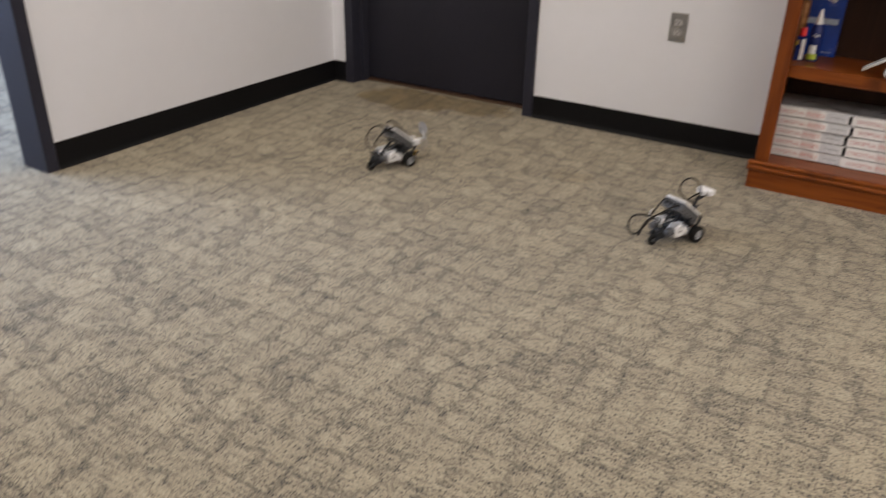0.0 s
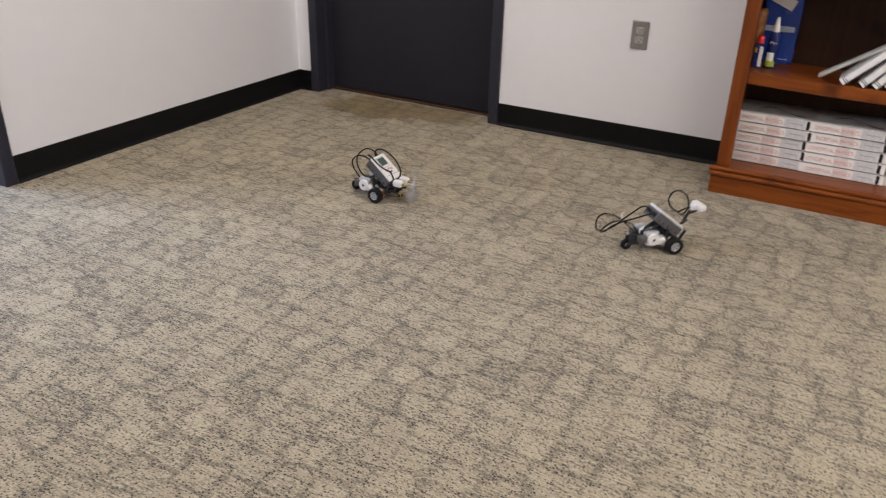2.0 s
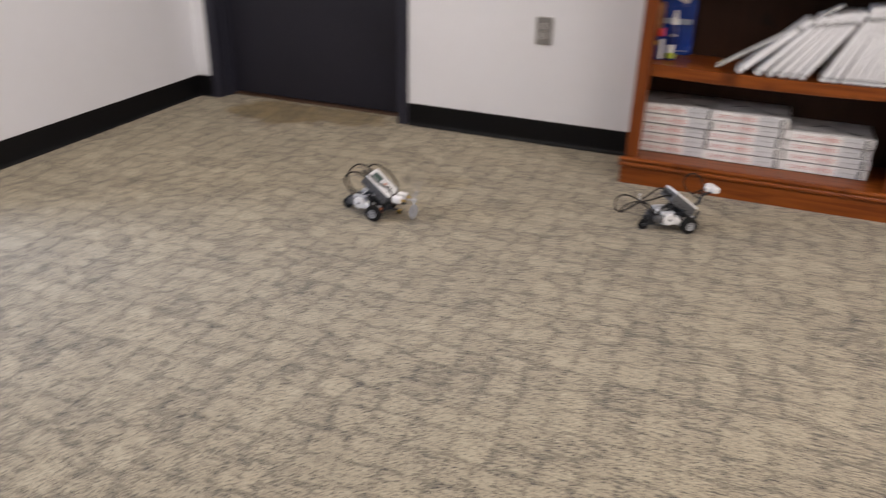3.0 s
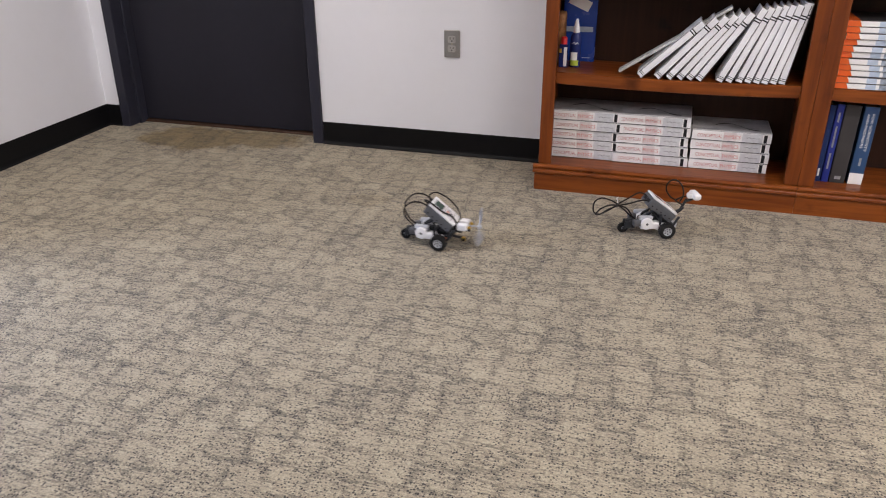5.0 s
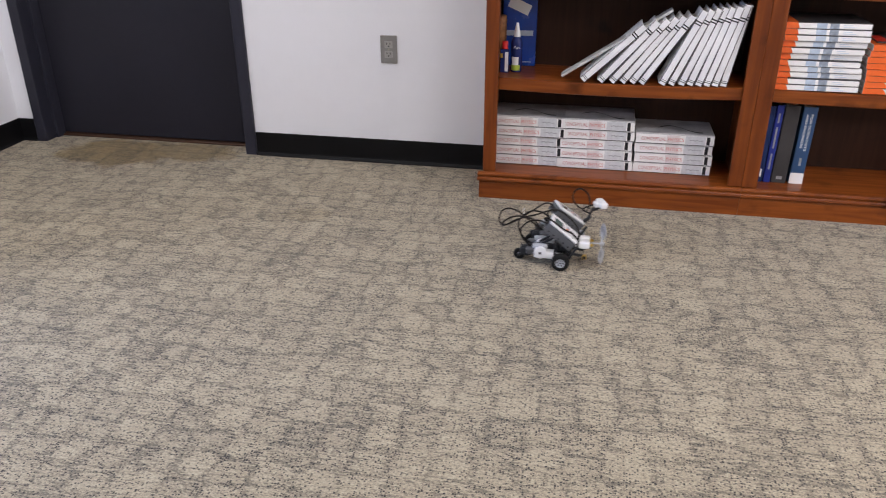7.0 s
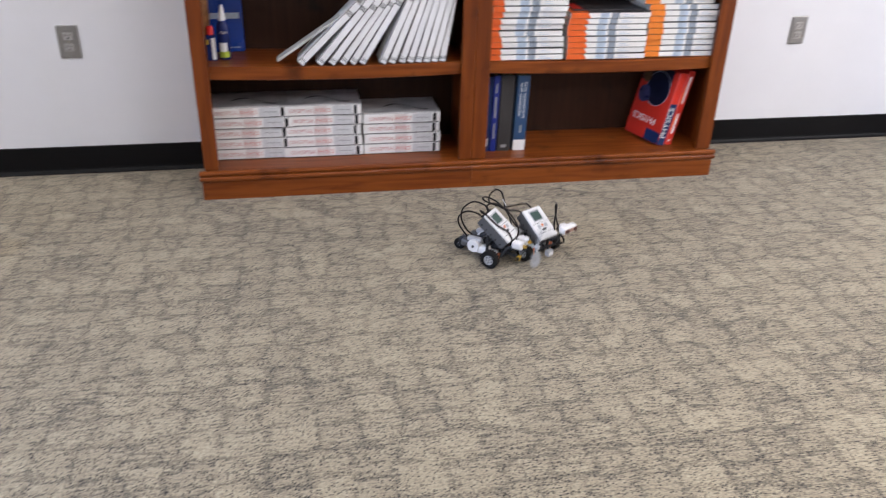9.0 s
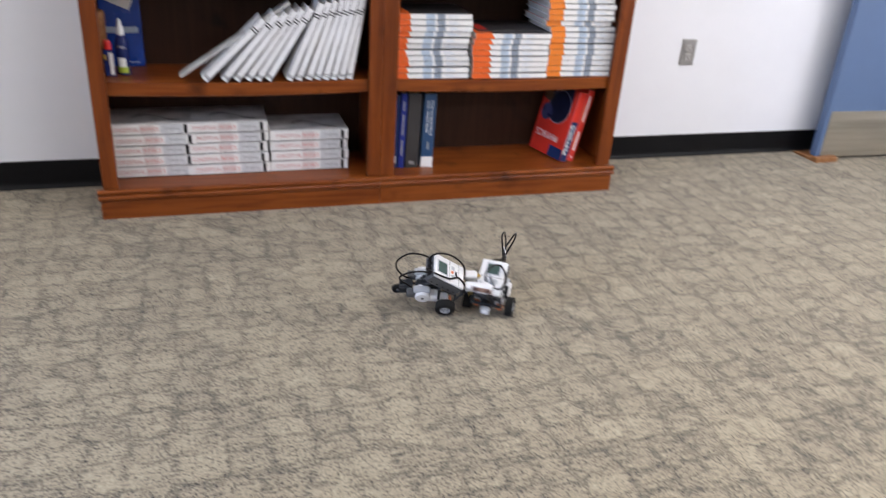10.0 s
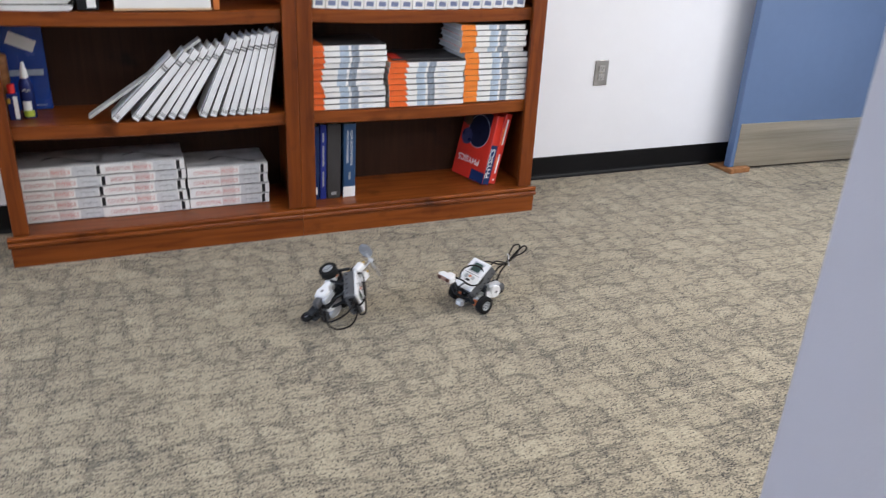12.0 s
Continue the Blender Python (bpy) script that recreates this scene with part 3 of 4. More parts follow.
def bar(name, ob, x0, x1, z0, z1, mat, proud=0.0006, label=""):
    return part(name, boxes((x0, x1, -proud, 0.0004, z0, z1)), mat, ob, label)


def physics_textbooks():
    th, ln = 0.0386, 0.283
    ob = hardback("textbook", "white hardback physics textbook lying flat, spine outward", ln, 0.192, th, WHITE_COVER, "white textbooks")
    lettering("title", "CONCEPTUAL", 0.0135, INK_MAROON, ob, pose(0.020, -0.0009, 0.0125, 90), 0.090)
    lettering("title", "PHYSICS", 0.0135, INK_RED, ob, pose(0.117, -0.0009, 0.0125, 90), 0.057)
    bar("print", ob, 0.113, 0.160, 0.003, 0.0352, material("pale_pink_print", (0.70, 0.64, 0.63), 0.4, vary=0.15, scale=80), 0.00012)
    bar("print", ob, 0.180, 0.252, 0.003, 0.0352, material("pale_grey_print", (0.62, 0.63, 0.645), 0.4, vary=0.2, scale=80), 0.0003)
    bm = tube(bmesh.new(), [(0.196, -0.0004, 0.018), (0.206, -0.0004, 0.0215), (0.214, -0.0004, 0.0175), (0.221, -0.0004, 0.021), (0.230, -0.0004, 0.0185), (0.243, -0.0004, 0.020)], 0.0011, 4, 3)
    part("signature_mark", bm, INK_GREY, ob)
    part("cover_art", boxes((0.002, ln - 0.002, 0.012, 0.190, th - 0.0002, th + 0.0003)), material("cover_photograph", (0.58, 0.58, 0.59), 0.3, vary=0.7, scale=9, stretch=(1, 1.6, 1)), ob, "grey photograph on the front board")
    curl = bmesh.new()
    line = [(0.085 + 0.016 * k, 0.060 + 0.024 * math.sin(0.55 * k) + 0.030 * math.sin(0.23 * k + 1), 0.004 + 0.0028 * math.sin(0.9 * k)) for k in range(11)]
    edge = [[curl.verts.new((x, y + w * d, th + 0.00036)) for d in (-1, 1)] for x, y, w in line]
    for a, b in zip(edge, edge[1:]):
        curl.faces.new((a[0], b[0], b[1], a[1]))
    part("cover_line", curl, INK_BLACK, ob, "black curling line printed on the cover")
    bar("spine_tag", ob, 0.256, 0.268, 0.004, 0.0346, INK_BLACK)
    # dark gaps between stacked books, their shade painted along the spine's two edges
    bar("gap_shade", ob, 0.0005, ln - 0.0005, 0.0002, 0.0020, CHARCOAL, 0.0002)
    bar("gap_shade", ob, 0.0005, ln - 0.0005, th - 0.0016, th - 0.0002, INK_GREY, 0.0002)
    stacks = (((0.501, 0.2), (0.497, -0.3), (0.494, 0.4), (0.505, -0.2), (0.493, 0.4)), ((0.757, 0.3), (0.752, -0.3), (0.749, 0.5), (0.755, 0.2), (0.751, -0.5)), ((1.043, 0.2), (1.045, -0.3), (1.041, 0.4), (1.0425, 0.1)))
    first = True
    for stack in stacks:
        for i, (x, turn) in enumerate(stack):
            m = pose(x, -0.222 + 0.004 * math.sin(7 * x * 13 + i), DECK + 0.0004 + i * (th + 0.0004), 0, 0, turn)
            if first:
                ob.matrix_basis, first = m, False
            else:
                copy_thing(ob, m)


def workbook(cover, length, splits, tint):
    """A paperback whose spine has a coloured end with a slanting border, pale blue print and a dark board edge."""
    th = 0.0203
    ob = hardback("workbook", "white paperback workbook with an orange spine end, lying flat", length, 0.21, th, WHITE_COVER, "orange workbooks")
    bm = bmesh.new()
    lo, hi = splits
    rows = [[bm.verts.new((x, -0.0005, z)) for x in (0.0003, lo + (hi - lo) * (z / th) ** 1.6)] for z in (0.0008, 0.0055, 0.0105, 0.0150, th - 0.0008)]
    for p, q in zip(rows, rows[1:]):
        bm.faces.new((p[0], p[1], q[1], q[0]))
    part("spine_end", bm, cover, ob, "orange end of the spine")
    part("cover_end", boxes((0.0004, (lo + hi) / 2, 0.001, 0.209, th - 0.0002, th + 0.0002)), cover, ob, "orange strip on the front cover")
    part("cover_art", boxes(((lo + hi) / 2 + 0.0004, length - 0.0006, 0.001, 0.209, th - 0.0002, th + 0.0002)), DARK_PRINT, ob, "dark photograph on the front cover")
    bar("print", ob, 0.098 + tint, 0.130 + tint, 0.0015, th - 0.0018, INK_PALE, 0.0004)
    bar("print", ob, 0.140 + tint, 0.168 + tint, 0.0015, th - 0.0018, material("slate_blue_print", (0.34, 0.40, 0.48), 0.4, vary=0.55, scale=90), 0.0004)
    for k in range(2):
        bar("print_line", ob, 0.182 + tint, 0.182 + tint + 0.040 - 0.012 * k, 0.006 + 0.006 * k, 0.0078 + 0.006 * k, INK_PALE, 0.0004)
    bar("cover_edge", ob, 0.0, length, th - 0.0016, th - 0.0003, CHARCOAL, 0.0004)
    return ob


def orange_books():
    th = 0.0203
    rnd = random.Random(4)
    stacks = ((ORANGE_COVER, 0.270, (0.044, 0.036), 0.0, 1.486, 11), (ORANGE_COVER, 0.298, (0.074, 0.060), 0.012, 1.768, 8), (AMBER_COVER, 0.268, (0.060, 0.056), 0.016, 2.070, 14))
    for kind, (cover, length, splits, tint, x, count) in enumerate(stacks):
        ob = workbook(cover, length, splits, tint)
        for i in range(count):
            dx = (-0.010 if 4 <= i < 7 else 0.0) if kind == 0 else (-0.022 if i > 8 else 0.0) if kind == 2 else 0.0
            m = pose(x + dx + rnd.uniform(-0.004, 0.004), -0.284 + rnd.uniform(-0.008, 0.005), shelf_z(SHELF_1, x + 0.14) + 0.003 + i * (th + 0.0005), 0, 0, rnd.uniform(-1.4, 1.4))
            if i == 0:
                ob.matrix_basis = m
            else:
                copy_thing(ob, m)
    top = hardback("magazine", "dark glossy magazine lying on the middle stack", 0.262, 0.190, 0.005, DARK_PRINT, "")
    top.matrix_basis = pose(1.790, -0.262, shelf_z(SHELF_1, 1.908) + 0.003 + 8 * (th + 0.0005) + 0.0004, 0, 0, -2)
    part("corner_print", boxes((0.001, 0.038, 0.010, 0.120, 0.0048, 0.0054)), RED_COVER, top, "red printed corner")


def leaning_books():
    """Pale grey volumes leaning on one another towards the divider."""
    th, hi = 0.0252, 0.279
    # x of the lower corner on the shelf, lean: six against eight
    spots = ((0.837, 46.0), (0.900, 40.5), (0.941, 38.3), (0.979, 36.0), (1.013, 33.8), (1.046, 32.6), (1.118, 24.4), (1.150, 22.4), (1.185, 20.2), (1.214, 18.6), (1.243, 17.0), (1.271, 15.6), (1.299, 14.2), (1.328, 9.5))
    ob = hardback("grey_volume", "pale grey book with black spine bands, leaning on its neighbours", hi, 0.105, th, GREY_COVER, "leaning grey books")
    for z, w in ((0.010, 0.0024), (0.0165, 0.0018), (hi - 0.050, 0.0042), (hi - 0.041, 0.0042)):
        bar("spine_band", ob, z, z + w, 0.0005, th - 0.0005, INK_BLACK, 0.0006)
    bar("spine_joint", ob, 0.002, hi - 0.002, 0.0, 0.0022, CHARCOAL, 0.0005)
    bar("spine_joint", ob, 0.002, hi - 0.002, th - 0.0016, th, CHARCOAL, 0.0005)
    for i, (x, lean) in enumerate(spots):
        # spine upright: the book's x to the world's z, its thickness to -x, then leaned to +x
        m = pose(x - th * math.cos(radians(lean)), -0.290 + 0.003 * math.sin(5 * i), shelf_z(SHELF_1, x) + 0.0006 + th * math.sin(radians(lean)), 0, lean, 0) @ pose(th, 0, 0, 0, -90, 0)
        if i == 0:
            ob.matrix_basis = m
        else:
            copy_thing(ob, m)
    thin = hardback("magazine", "thin pale grey pamphlet sloping on the leaning books", 0.44, 0.05, 0.009, material("pamphlet_grey", (0.56, 0.56, 0.54), 0.5, vary=0.4, scale=20))
    thin.matrix_basis = pose(0.752, -0.262, SHELF_1 + 0.006, 0, 56.5, 0) @ pose(0.005, 0, 0, 0, -90, 0)


def upright_books():
    y = -0.243
    for x, w, h, cover, label, words in ((1.4905, 0.021, 0.285, NAVY_COVER, "black and navy hardback standing upright", ""), (1.514, 0.025, 0.290, ROYAL_COVER, "royal blue hardback standing upright", "bars"),
                                         (1.542, 0.052, 0.290, CHARCOAL, "charcoal hardback standing upright", "mark"), (1.604, 0.048, 0.288, TEAL_COVER, "blue hardback with a white spine foot, standing upright", "FOR SCIENTISTS")):
        ob = hardback("reference_book", label, h, 0.205, w, cover)
        ob.matrix_basis = pose(x, y, DECK + 0.0005, 0, 1.0, 0) @ pose(w, 0, 0, 0, -90, 0)
        if words == "bars":
            for a, c in ((0.05, 0.11), (0.13, 0.21), (0.225, 0.26)):
                bar("printed_bar", ob, a, c, w * 0.38, w * 0.62, INK_GREY, 0.0004)
        elif words == "mark":
            bar("printed_mark", ob, 0.014, 0.026, w * 0.3, w * 0.7, INK_GREY, 0.0004)
        elif words:
            bar("spine_foot", ob, 0.0006, 0.042, 0.0006, w - 0.0006, INK_WHITE, 0.0004, "white label at the foot of the spine")
            lettering("title", words, 0.0085, INK_WHITE, ob, pose(0.262, -0.0005, 0.021, 90, 180, 0), 0.135)
            lettering("title", "AND ENGINEERS", 0.0085, INK_WHITE, ob, pose(0.262, -0.0005, 0.036, 90, 180, 0), 0.125)
            bar("printed_bar", ob, 0.07, 0.10, 0.019, 0.027, INK_GREY, 0.0004)
        else:
            bar("printed_bar", ob, 0.02, 0.05, w * 0.35, w * 0.65, INK_WHITE, 0.0004)


def red_book():
    h, d, th = 0.285, 0.205, 0.036
    tilt = radians(13.5)
    lean = pose(2.182, -0.270, DECK + 0.0685 * math.sin(tilt), 0, 0, 14) @ pose(0, 0, 0, 0, 13.5, 0)
    ob = hardback("physics_book", "thick red physics textbook upside down, leaning on its neighbour", h, d, th, RED_COVER, "red textbooks")
    # stands on end, leaned right, its front board turned to the open side
    ob.matrix_basis = lean @ pose(th, 0, -0.0325 * math.tan(tilt), 0, -90, 0)
    bar("spine_panel", ob, 0.001, 0.165, 0.002, th - 0.002, NAVY_COVER, 0.0005, "navy panel on the spine's lower end")
    lettering("title", "PHYSICS", 0.024, INK_WHITE, ob, pose(0.030, -0.0012, 0.010, 90), 0.12)
    lettering("title", "PHYSICS", 0.026, INK_WHITE, ob, pose(0.088, 0.050, th + 0.0006, 0, 0, 90), 0.135)
    navy = material("night_print", (0.010, 0.012, 0.035), 0.3, vary=0.6, scale=30)
    part("cover_picture", boxes((0.215, h - 0.002, 0.03, d - 0.002, th - 0.0004, th + 0.0004)), navy, ob, "dark upper half of the front board")
    part("cover_picture", lathe(bmesh.new(), [(0, 0.0008), (0.066, 0.0008), (0.066, -0.0004)], pose(0.20, 0.094, th), 28), navy, ob, "dark blue round picture")
    part("cover_picture", lathe(bmesh.new(), [(0.0655, 0.0009), (0.0675, 0.0009), (0.0675, -0.0004), (0.0655, -0.0004)], pose(0.20, 0.094, th), 28), INK_PALE, ob, "pale ring round the picture")
    part("cover_picture", lathe(bmesh.new(), [(0, 0.0012), (0.034, 0.0012), (0.034, 0)], pose(0.165, 0.160, th), 20), material("violet_print", (0.06, 0.065, 0.16), 0.3, vary=0.6, scale=40), ob)
    part("cover_picture", lathe(bmesh.new(), [(0, 0.0014), (0.026, 0.0014), (0.026, 0)], pose(0.235, 0.172, th), 20), material("ochre_print", (0.16, 0.09, 0.04), 0.3, vary=0.6, scale=40), ob)
    part("cover_corner", boxes((0.001, 0.045, 0.001, 0.085, th, th + 0.0006)), NAVY_COVER, ob, "navy corner of the front board")
    other = hardback("physics_book", "bright red textbook leaning on the bookcase side behind another", 0.292, d, 0.032, RED_COVER, "red textbooks")
    other.matrix_basis = lean @ pose(th + 0.0325, -0.004, 0, 0, -90, 0)
    for a, c in ((0.014, 0.022), (0.045, 0.125), (0.165, 0.270)):
        bar("printed_bar", other, a, c, 0.012, 0.021, INK_WHITE, 0.0005)
    bar("printed_bar", other, 0.06, 0.115, 0.026, 0.029, AMBER_COVER, 0.0005)
    bar("printed_bar", other, 0.165, 0.235, 0.026, 0.029, AMBER_COVER, 0.0005)


def supplies():
    z = shelf_z(SHELF_1, 0.585) + 0.0008
    ob = thing("blue_box", "glossy blue cardboard box with a pale picture", "box", at=pose(0.511, -0.085, z, 0, 0, 3))
    part("carton", boxes((0, 0.128, 0, 0.05, 0, 0.29), bevel=0.0015), BOX_BLUE, ob)
    bm = boxes((-0.042, 0.042, -0.0006, 0.0006, -0.020, 0.020), bevel=0.0)
    part("picture", bm, INK_WHITE, ob, "pale printed picture", at=pose(0.062, -0.0005, 0.225, 0, 24, 0))
    part("band", boxes((0.002, 0.116, -0.0006, 0, 0.115, 0.135)), INK_PALE, ob)
    part("band", boxes((0.080, 0.112, -0.0006, 0, 0.014, 0.017)), INK_PALE, ob)
    b = thing("glue_bottle", "dark blue squeeze bottle with a white nozzle and lime label", "bottle", at=pose(0.576, -0.178, z - 0.001))
    bm = lathe(bmesh.new(), [(0, 0), (0.019, 0), (0.021, 0.004), (0.021, 0.105), (0.0185, 0.118), (0.0125, 0.126), (0.0125, 0.13), (0, 0.13)], pose(0, 0, 0), 20)
    part("body", bm, BOTTLE_BLUE, b, smooth=True)
    part("nozzle", lathe(bmesh.new(), [(0.0125, 0.1301), (0.0118, 0.142), (0.006, 0.172), (0.0045, 0.18), (0, 0.18)], pose(0, 0, 0), 16), WHITE_PLASTIC, b, "white nozzle cap", smooth=True)
    bm = bmesh.new()
    for k in range(8):
        a0, a1 = radians(-140 + k * 12), radians(-128 + k * 12)
        vs = [bm.verts.new((0.0214 * math.cos(a), 0.0214 * math.sin(a), h)) for a, h in ((a0, 0.008), (a1, 0.008), (a1, 0.028), (a0, 0.028))]
        bm.faces.new(vs)
    part("label", bm, GREEN_LABEL, b, "lime green label foot")
    bm = bmesh.new()
    for k in range(6):
        a0, a1 = radians(-134 + k * 12), radians(-122 + k * 12)
        vs = [bm.verts.new((0.0214 * math.cos(a), 0.0214 * math.sin(a), h)) for a, h in ((a0, 0.028), (a1, 0.028), (a1, 0.058), (a0, 0.058))]
        bm.faces.new(vs)
    part("label", bm, INK_WHITE, b, "white label")
    bm = tube(bmesh.new(), [(-0.010, -0.0212, 0.090), (-0.003, -0.0216, 0.098), (0.002, -0.0216, 0.088), (0.008, -0.0213, 0.096), (0.012, -0.0205, 0.089)], 0.0012, 4, 3)
    part("printed_mark", bm, INK_WHITE, b)
    r = thing("marker_bottle", "small dark bottle with a red cap and white label", "bottle", at=pose(0.535, -0.205, z))
    part("body", boxes((-0.016, 0.016, -0.01, 0.01, 0, 0.088), bevel=0.003, seg=2), BOTTLE_BLUE, r)
    part("cap", lathe(bmesh.new(), [(0.0115, 0.0882), (0.0115, 0.112), (0.009, 0.116), (0, 0.116)], pose(0, 0, 0), 16), RED_PLASTIC, r, "red cap", smooth=True)
    part("label", boxes((0.002, 0.0145, -0.0106, -0.01, 0.006, 0.078)), INK_WHITE, r)
    part("label", boxes((-0.0145, -0.006, -0.0106, -0.01, 0.056, 0.072)), YELLOW_PLASTIC, r)
    c = thing("craft_tub", "rounded brown tub standing at the back of the shelf", "tub", at=pose(0.512, -0.150, z))
    part("tub", lathe(bmesh.new(), [(0, 0.0), (0.02, 0), (0.021, 0.19), (0.019, 0.2), (0, 0.2)], pose(0, 0, 0), 18), OAK, c, smooth=True)


def top_shelf_things():
    z = shelf_z(SHELF_2, 0.66) + 0.0005
    ob = thing("paper_stack", "loose stack of white papers lying flat", "papers", at=pose(0.495, -0.290, z))
    rnd = random.Random(9)
    for k in range(9):
        dx, t = rnd.uniform(-0.004, 0.012), rnd.uniform(-1.5, 1.5)
        part("ream", boxes((0, 0.245, 0, 0.21, 0, 0.0038), bevel=0.0005), INK_BLACK if k == 4 else WHITE_COVER, ob, at=pose(dx, rnd.uniform(0, 0.006), k * 0.0042, 0, 0, t))
    ob = thing("black_case", "small black case beside the papers", "case", at=pose(0.763, -0.285, z))
    part("case", boxes((0, 0.062, 0, 0.2, 0, 0.11), bevel=0.004, seg=2), BLACK_PLASTIC, ob)
    part("label", boxes((0.028, 0.054, -0.0006, 0.001, 0.008, 0.09)), INK_WHITE, ob)
    ob = thing("white_box", "shallow white cardboard box with a buff rim", "box", at=pose(0.868, -0.288, z))
    part("carton", boxes((0, 0.29, 0, 0.2, 0.006, 0.12), bevel=0.002), WHITE_COVER, ob)
    part("rim", boxes((-0.003, 0.293, -0.003, 0.2, 0.0, 0.0058), bevel=0.001), material("buff_card", (0.62, 0.42, 0.24), 0.6), ob, "buff cardboard rim")
    ob = thing("orange_folder", "buff orange folder standing beside the white box", "folder", at=pose(1.166, -0.286, z))
    part("folder", boxes((0, 0.020, 0, 0.2, 0, 0.25), bevel=0.002), material("folder_orange", (0.55, 0.16, 0.03), 0.5, vary=0.2), ob)
    ob = hardback("booklet", "white booklet standing upright, blue-grey mark on its spine", 0.27, 0.19, 0.0435, WHITE_COVER, "white booklets")
    bar("spine_mark", ob, 0.010, 0.026, 0.008, 0.034, INK_BLUE, 0.0005)
    for i in range(18):
        x = 1.490 + 0.0452 * i
        m = pose(x, -0.287 + 0.003 * math.sin(3.1 * i), shelf_z(SHELF_2, x + 0.04) + 0.0035, 0, 4, 0) @ pose(0.0435, 0, 0, 0, -90, 0)
        if i == 0:
            ob.matrix_basis = m
        else:
            copy_thing(ob, m)


# ---- robots: x ahead, y to the left, z up, the origin on the floor below the drive axle ----
R = 0.028
KNOT, LOOP = (-0.162, 0.0, 0.103), (0.050, 0.020, 0.108)
EYE_DARK = material("sensor_eye", (0.07, 0.025, 0.018), 0.35)
EYE_TAN = material("sensor_face_tan", (0.36, 0.22, 0.17), 0.4, vary=0.2, scale=80)


def beam(bm, a, b, w=0.0078):
    """A rounded studless beam from a to b."""
    a, b = Vector(a), Vector(b)
    way = b - a
    m = Matrix.Translation(a) @ way.to_track_quat("X", "Z").to_matrix().to_4x4()
    box(bm, -w / 2, way.length + w / 2, -w / 2, w / 2, -w / 2, w / 2, 0.0022, 2, m)


def holes_on(bm, a, b, side, w=0.0078):
    a, b = Vector(a), Vector(b)
    n = max(int((b - a).length / 0.008), 1)
    for k in range(n + 1):
        c = a + (b - a) * k / n + Vector(side) * (w / 2)
        m = Matrix.Translation(c) @ Vector(side).to_track_quat("Z", "X").to_matrix().to_4x4()
        lathe(bm, [(0, 0.0002), (0.0026, 0.0004), (0.0028, -0.001)], m, 8)


def drive_wheel(ob, y):
    """Returns the wheel, which turns on the axle: tyre with blocks, rim with a stepped dish and a hub."""
    bm = bmesh.new()
    w = 0.0125
    lathe(bm, [(0.0152, -w * 0.9), (0.0200, -w), (0.0255, -w * 0.86), (0.028, -w * 0.5), (0.028, w * 0.5), (0.0255, w * 0.86), (0.0200, w), (0.0152, w * 0.9), (0.0152, -w * 0.9)], pose(0, 0, 0, 90), 28)
    for k in range(22):
        a = 2 * math.pi * k / 22
        for s in (-1, 1):
            box(bm, -0.0015, 0.0015, s * 0.0064 - 0.0048, s * 0.0064 + 0.0048, 0.0262, 0.0279, 0, 1, Matrix.Rotation(a + s * 0.07, 4, "Y"))
    wheel = part("wheel", bm, TYRE_RUBBER, ob, "black rubber tyre on a grey rim", at=pose(0, y, R))
    bm = bmesh.new()
    s = 1 if y > 0 else -1
    lathe(bm, [(0.0151, -0.011), (0.0151, 0.0108), (0.0136, 0.0112), (0.0125, 0.0065), (0.0070, 0.0055), (0.0065, 0.0090), (0.0035, 0.0092), (0.003, 0.004), (0, 0.004)], pose(0, 0, 0, -90 * s), 24)
    rim = part("rim", bm, LIGHT_GREY, wheel, "pale grey spoked rim", smooth=False)
    bm = bmesh.new()
    for k in range(6):
        box(bm, -0.0016, 0.0016, s * 0.0056, s * 0.0078, 0.0066, 0.0128, 0, 1, Matrix.Rotation(2 * math.pi * k / 6, 4, "Y"))
    part("spokes", bm, MID_GREY, wheel)
    return wheel


def drive_motor(ob, s):
    """Side motor: round white housing, grey gearbox running to the axle, orange hub."""
    y = s * 0.030
    bm = bmesh.new()
    lathe(bm, [(0, -0.0185), (0.0185, -0.0185), (0.0208, -0.0155), (0.0208, 0.0155), (0.0185, 0.0185), (0, 0.0185)], pose(-0.066, y, 0.047, 90), 26)
    box(bm, -0.058, -0.018, y - 0.0160, y + 0.0160, 0.026, 0.051, 0.007, 2)
    box(bm, -0.030, 0.008, y - 0.0120, y + 0.0120, 0.018, 0.042, 0.006, 2)
    box(bm, -0.086, -0.062, y - 0.0135, y + 0.0135, 0.026, 0.042, 0.005, 2)
    motor = part("motor", bm, WHITE_PLASTIC, ob, "white motor housing", smooth=False)
    bm = bmesh.new()
    box(bm, -0.112, -0.076, y - 0.012, y + 0.012, 0.036, 0.058, 0.006, 2)
    part("gearbox", bm, GEAR_GREY, motor, "dark grey motor rear")
    bm = bmesh.new()
    box(bm, -0.092, -0.044, y - 0.010, y + 0.010, 0.0585, 0.071, 0.004, 2)
    part("gear_cover", bm, LIGHT_GREY, motor, "pale grey gear cover")
    bm = lathe(bmesh.new(), [(0, 0.012), (0.0045, 0.012), (0.0045, 0.0195), (0.003, 0.0200), (0, 0.0200)], pose(-0.066, y, 0.047, -90 * s), 14)
    part("motor_pin", bm, GEAR_GREY, motor)
    bm = lathe(bmesh.new(), [(0, 0), (0.0105, 0), (0.0105, 0.006), (0.009, 0.007), (0, 0.007)], pose(0.010, s * 0.034, R, 0, 90, 0), 18)
    part("hub", bm, ORANGE_PLASTIC, motor, "orange motor hub")
    return motor


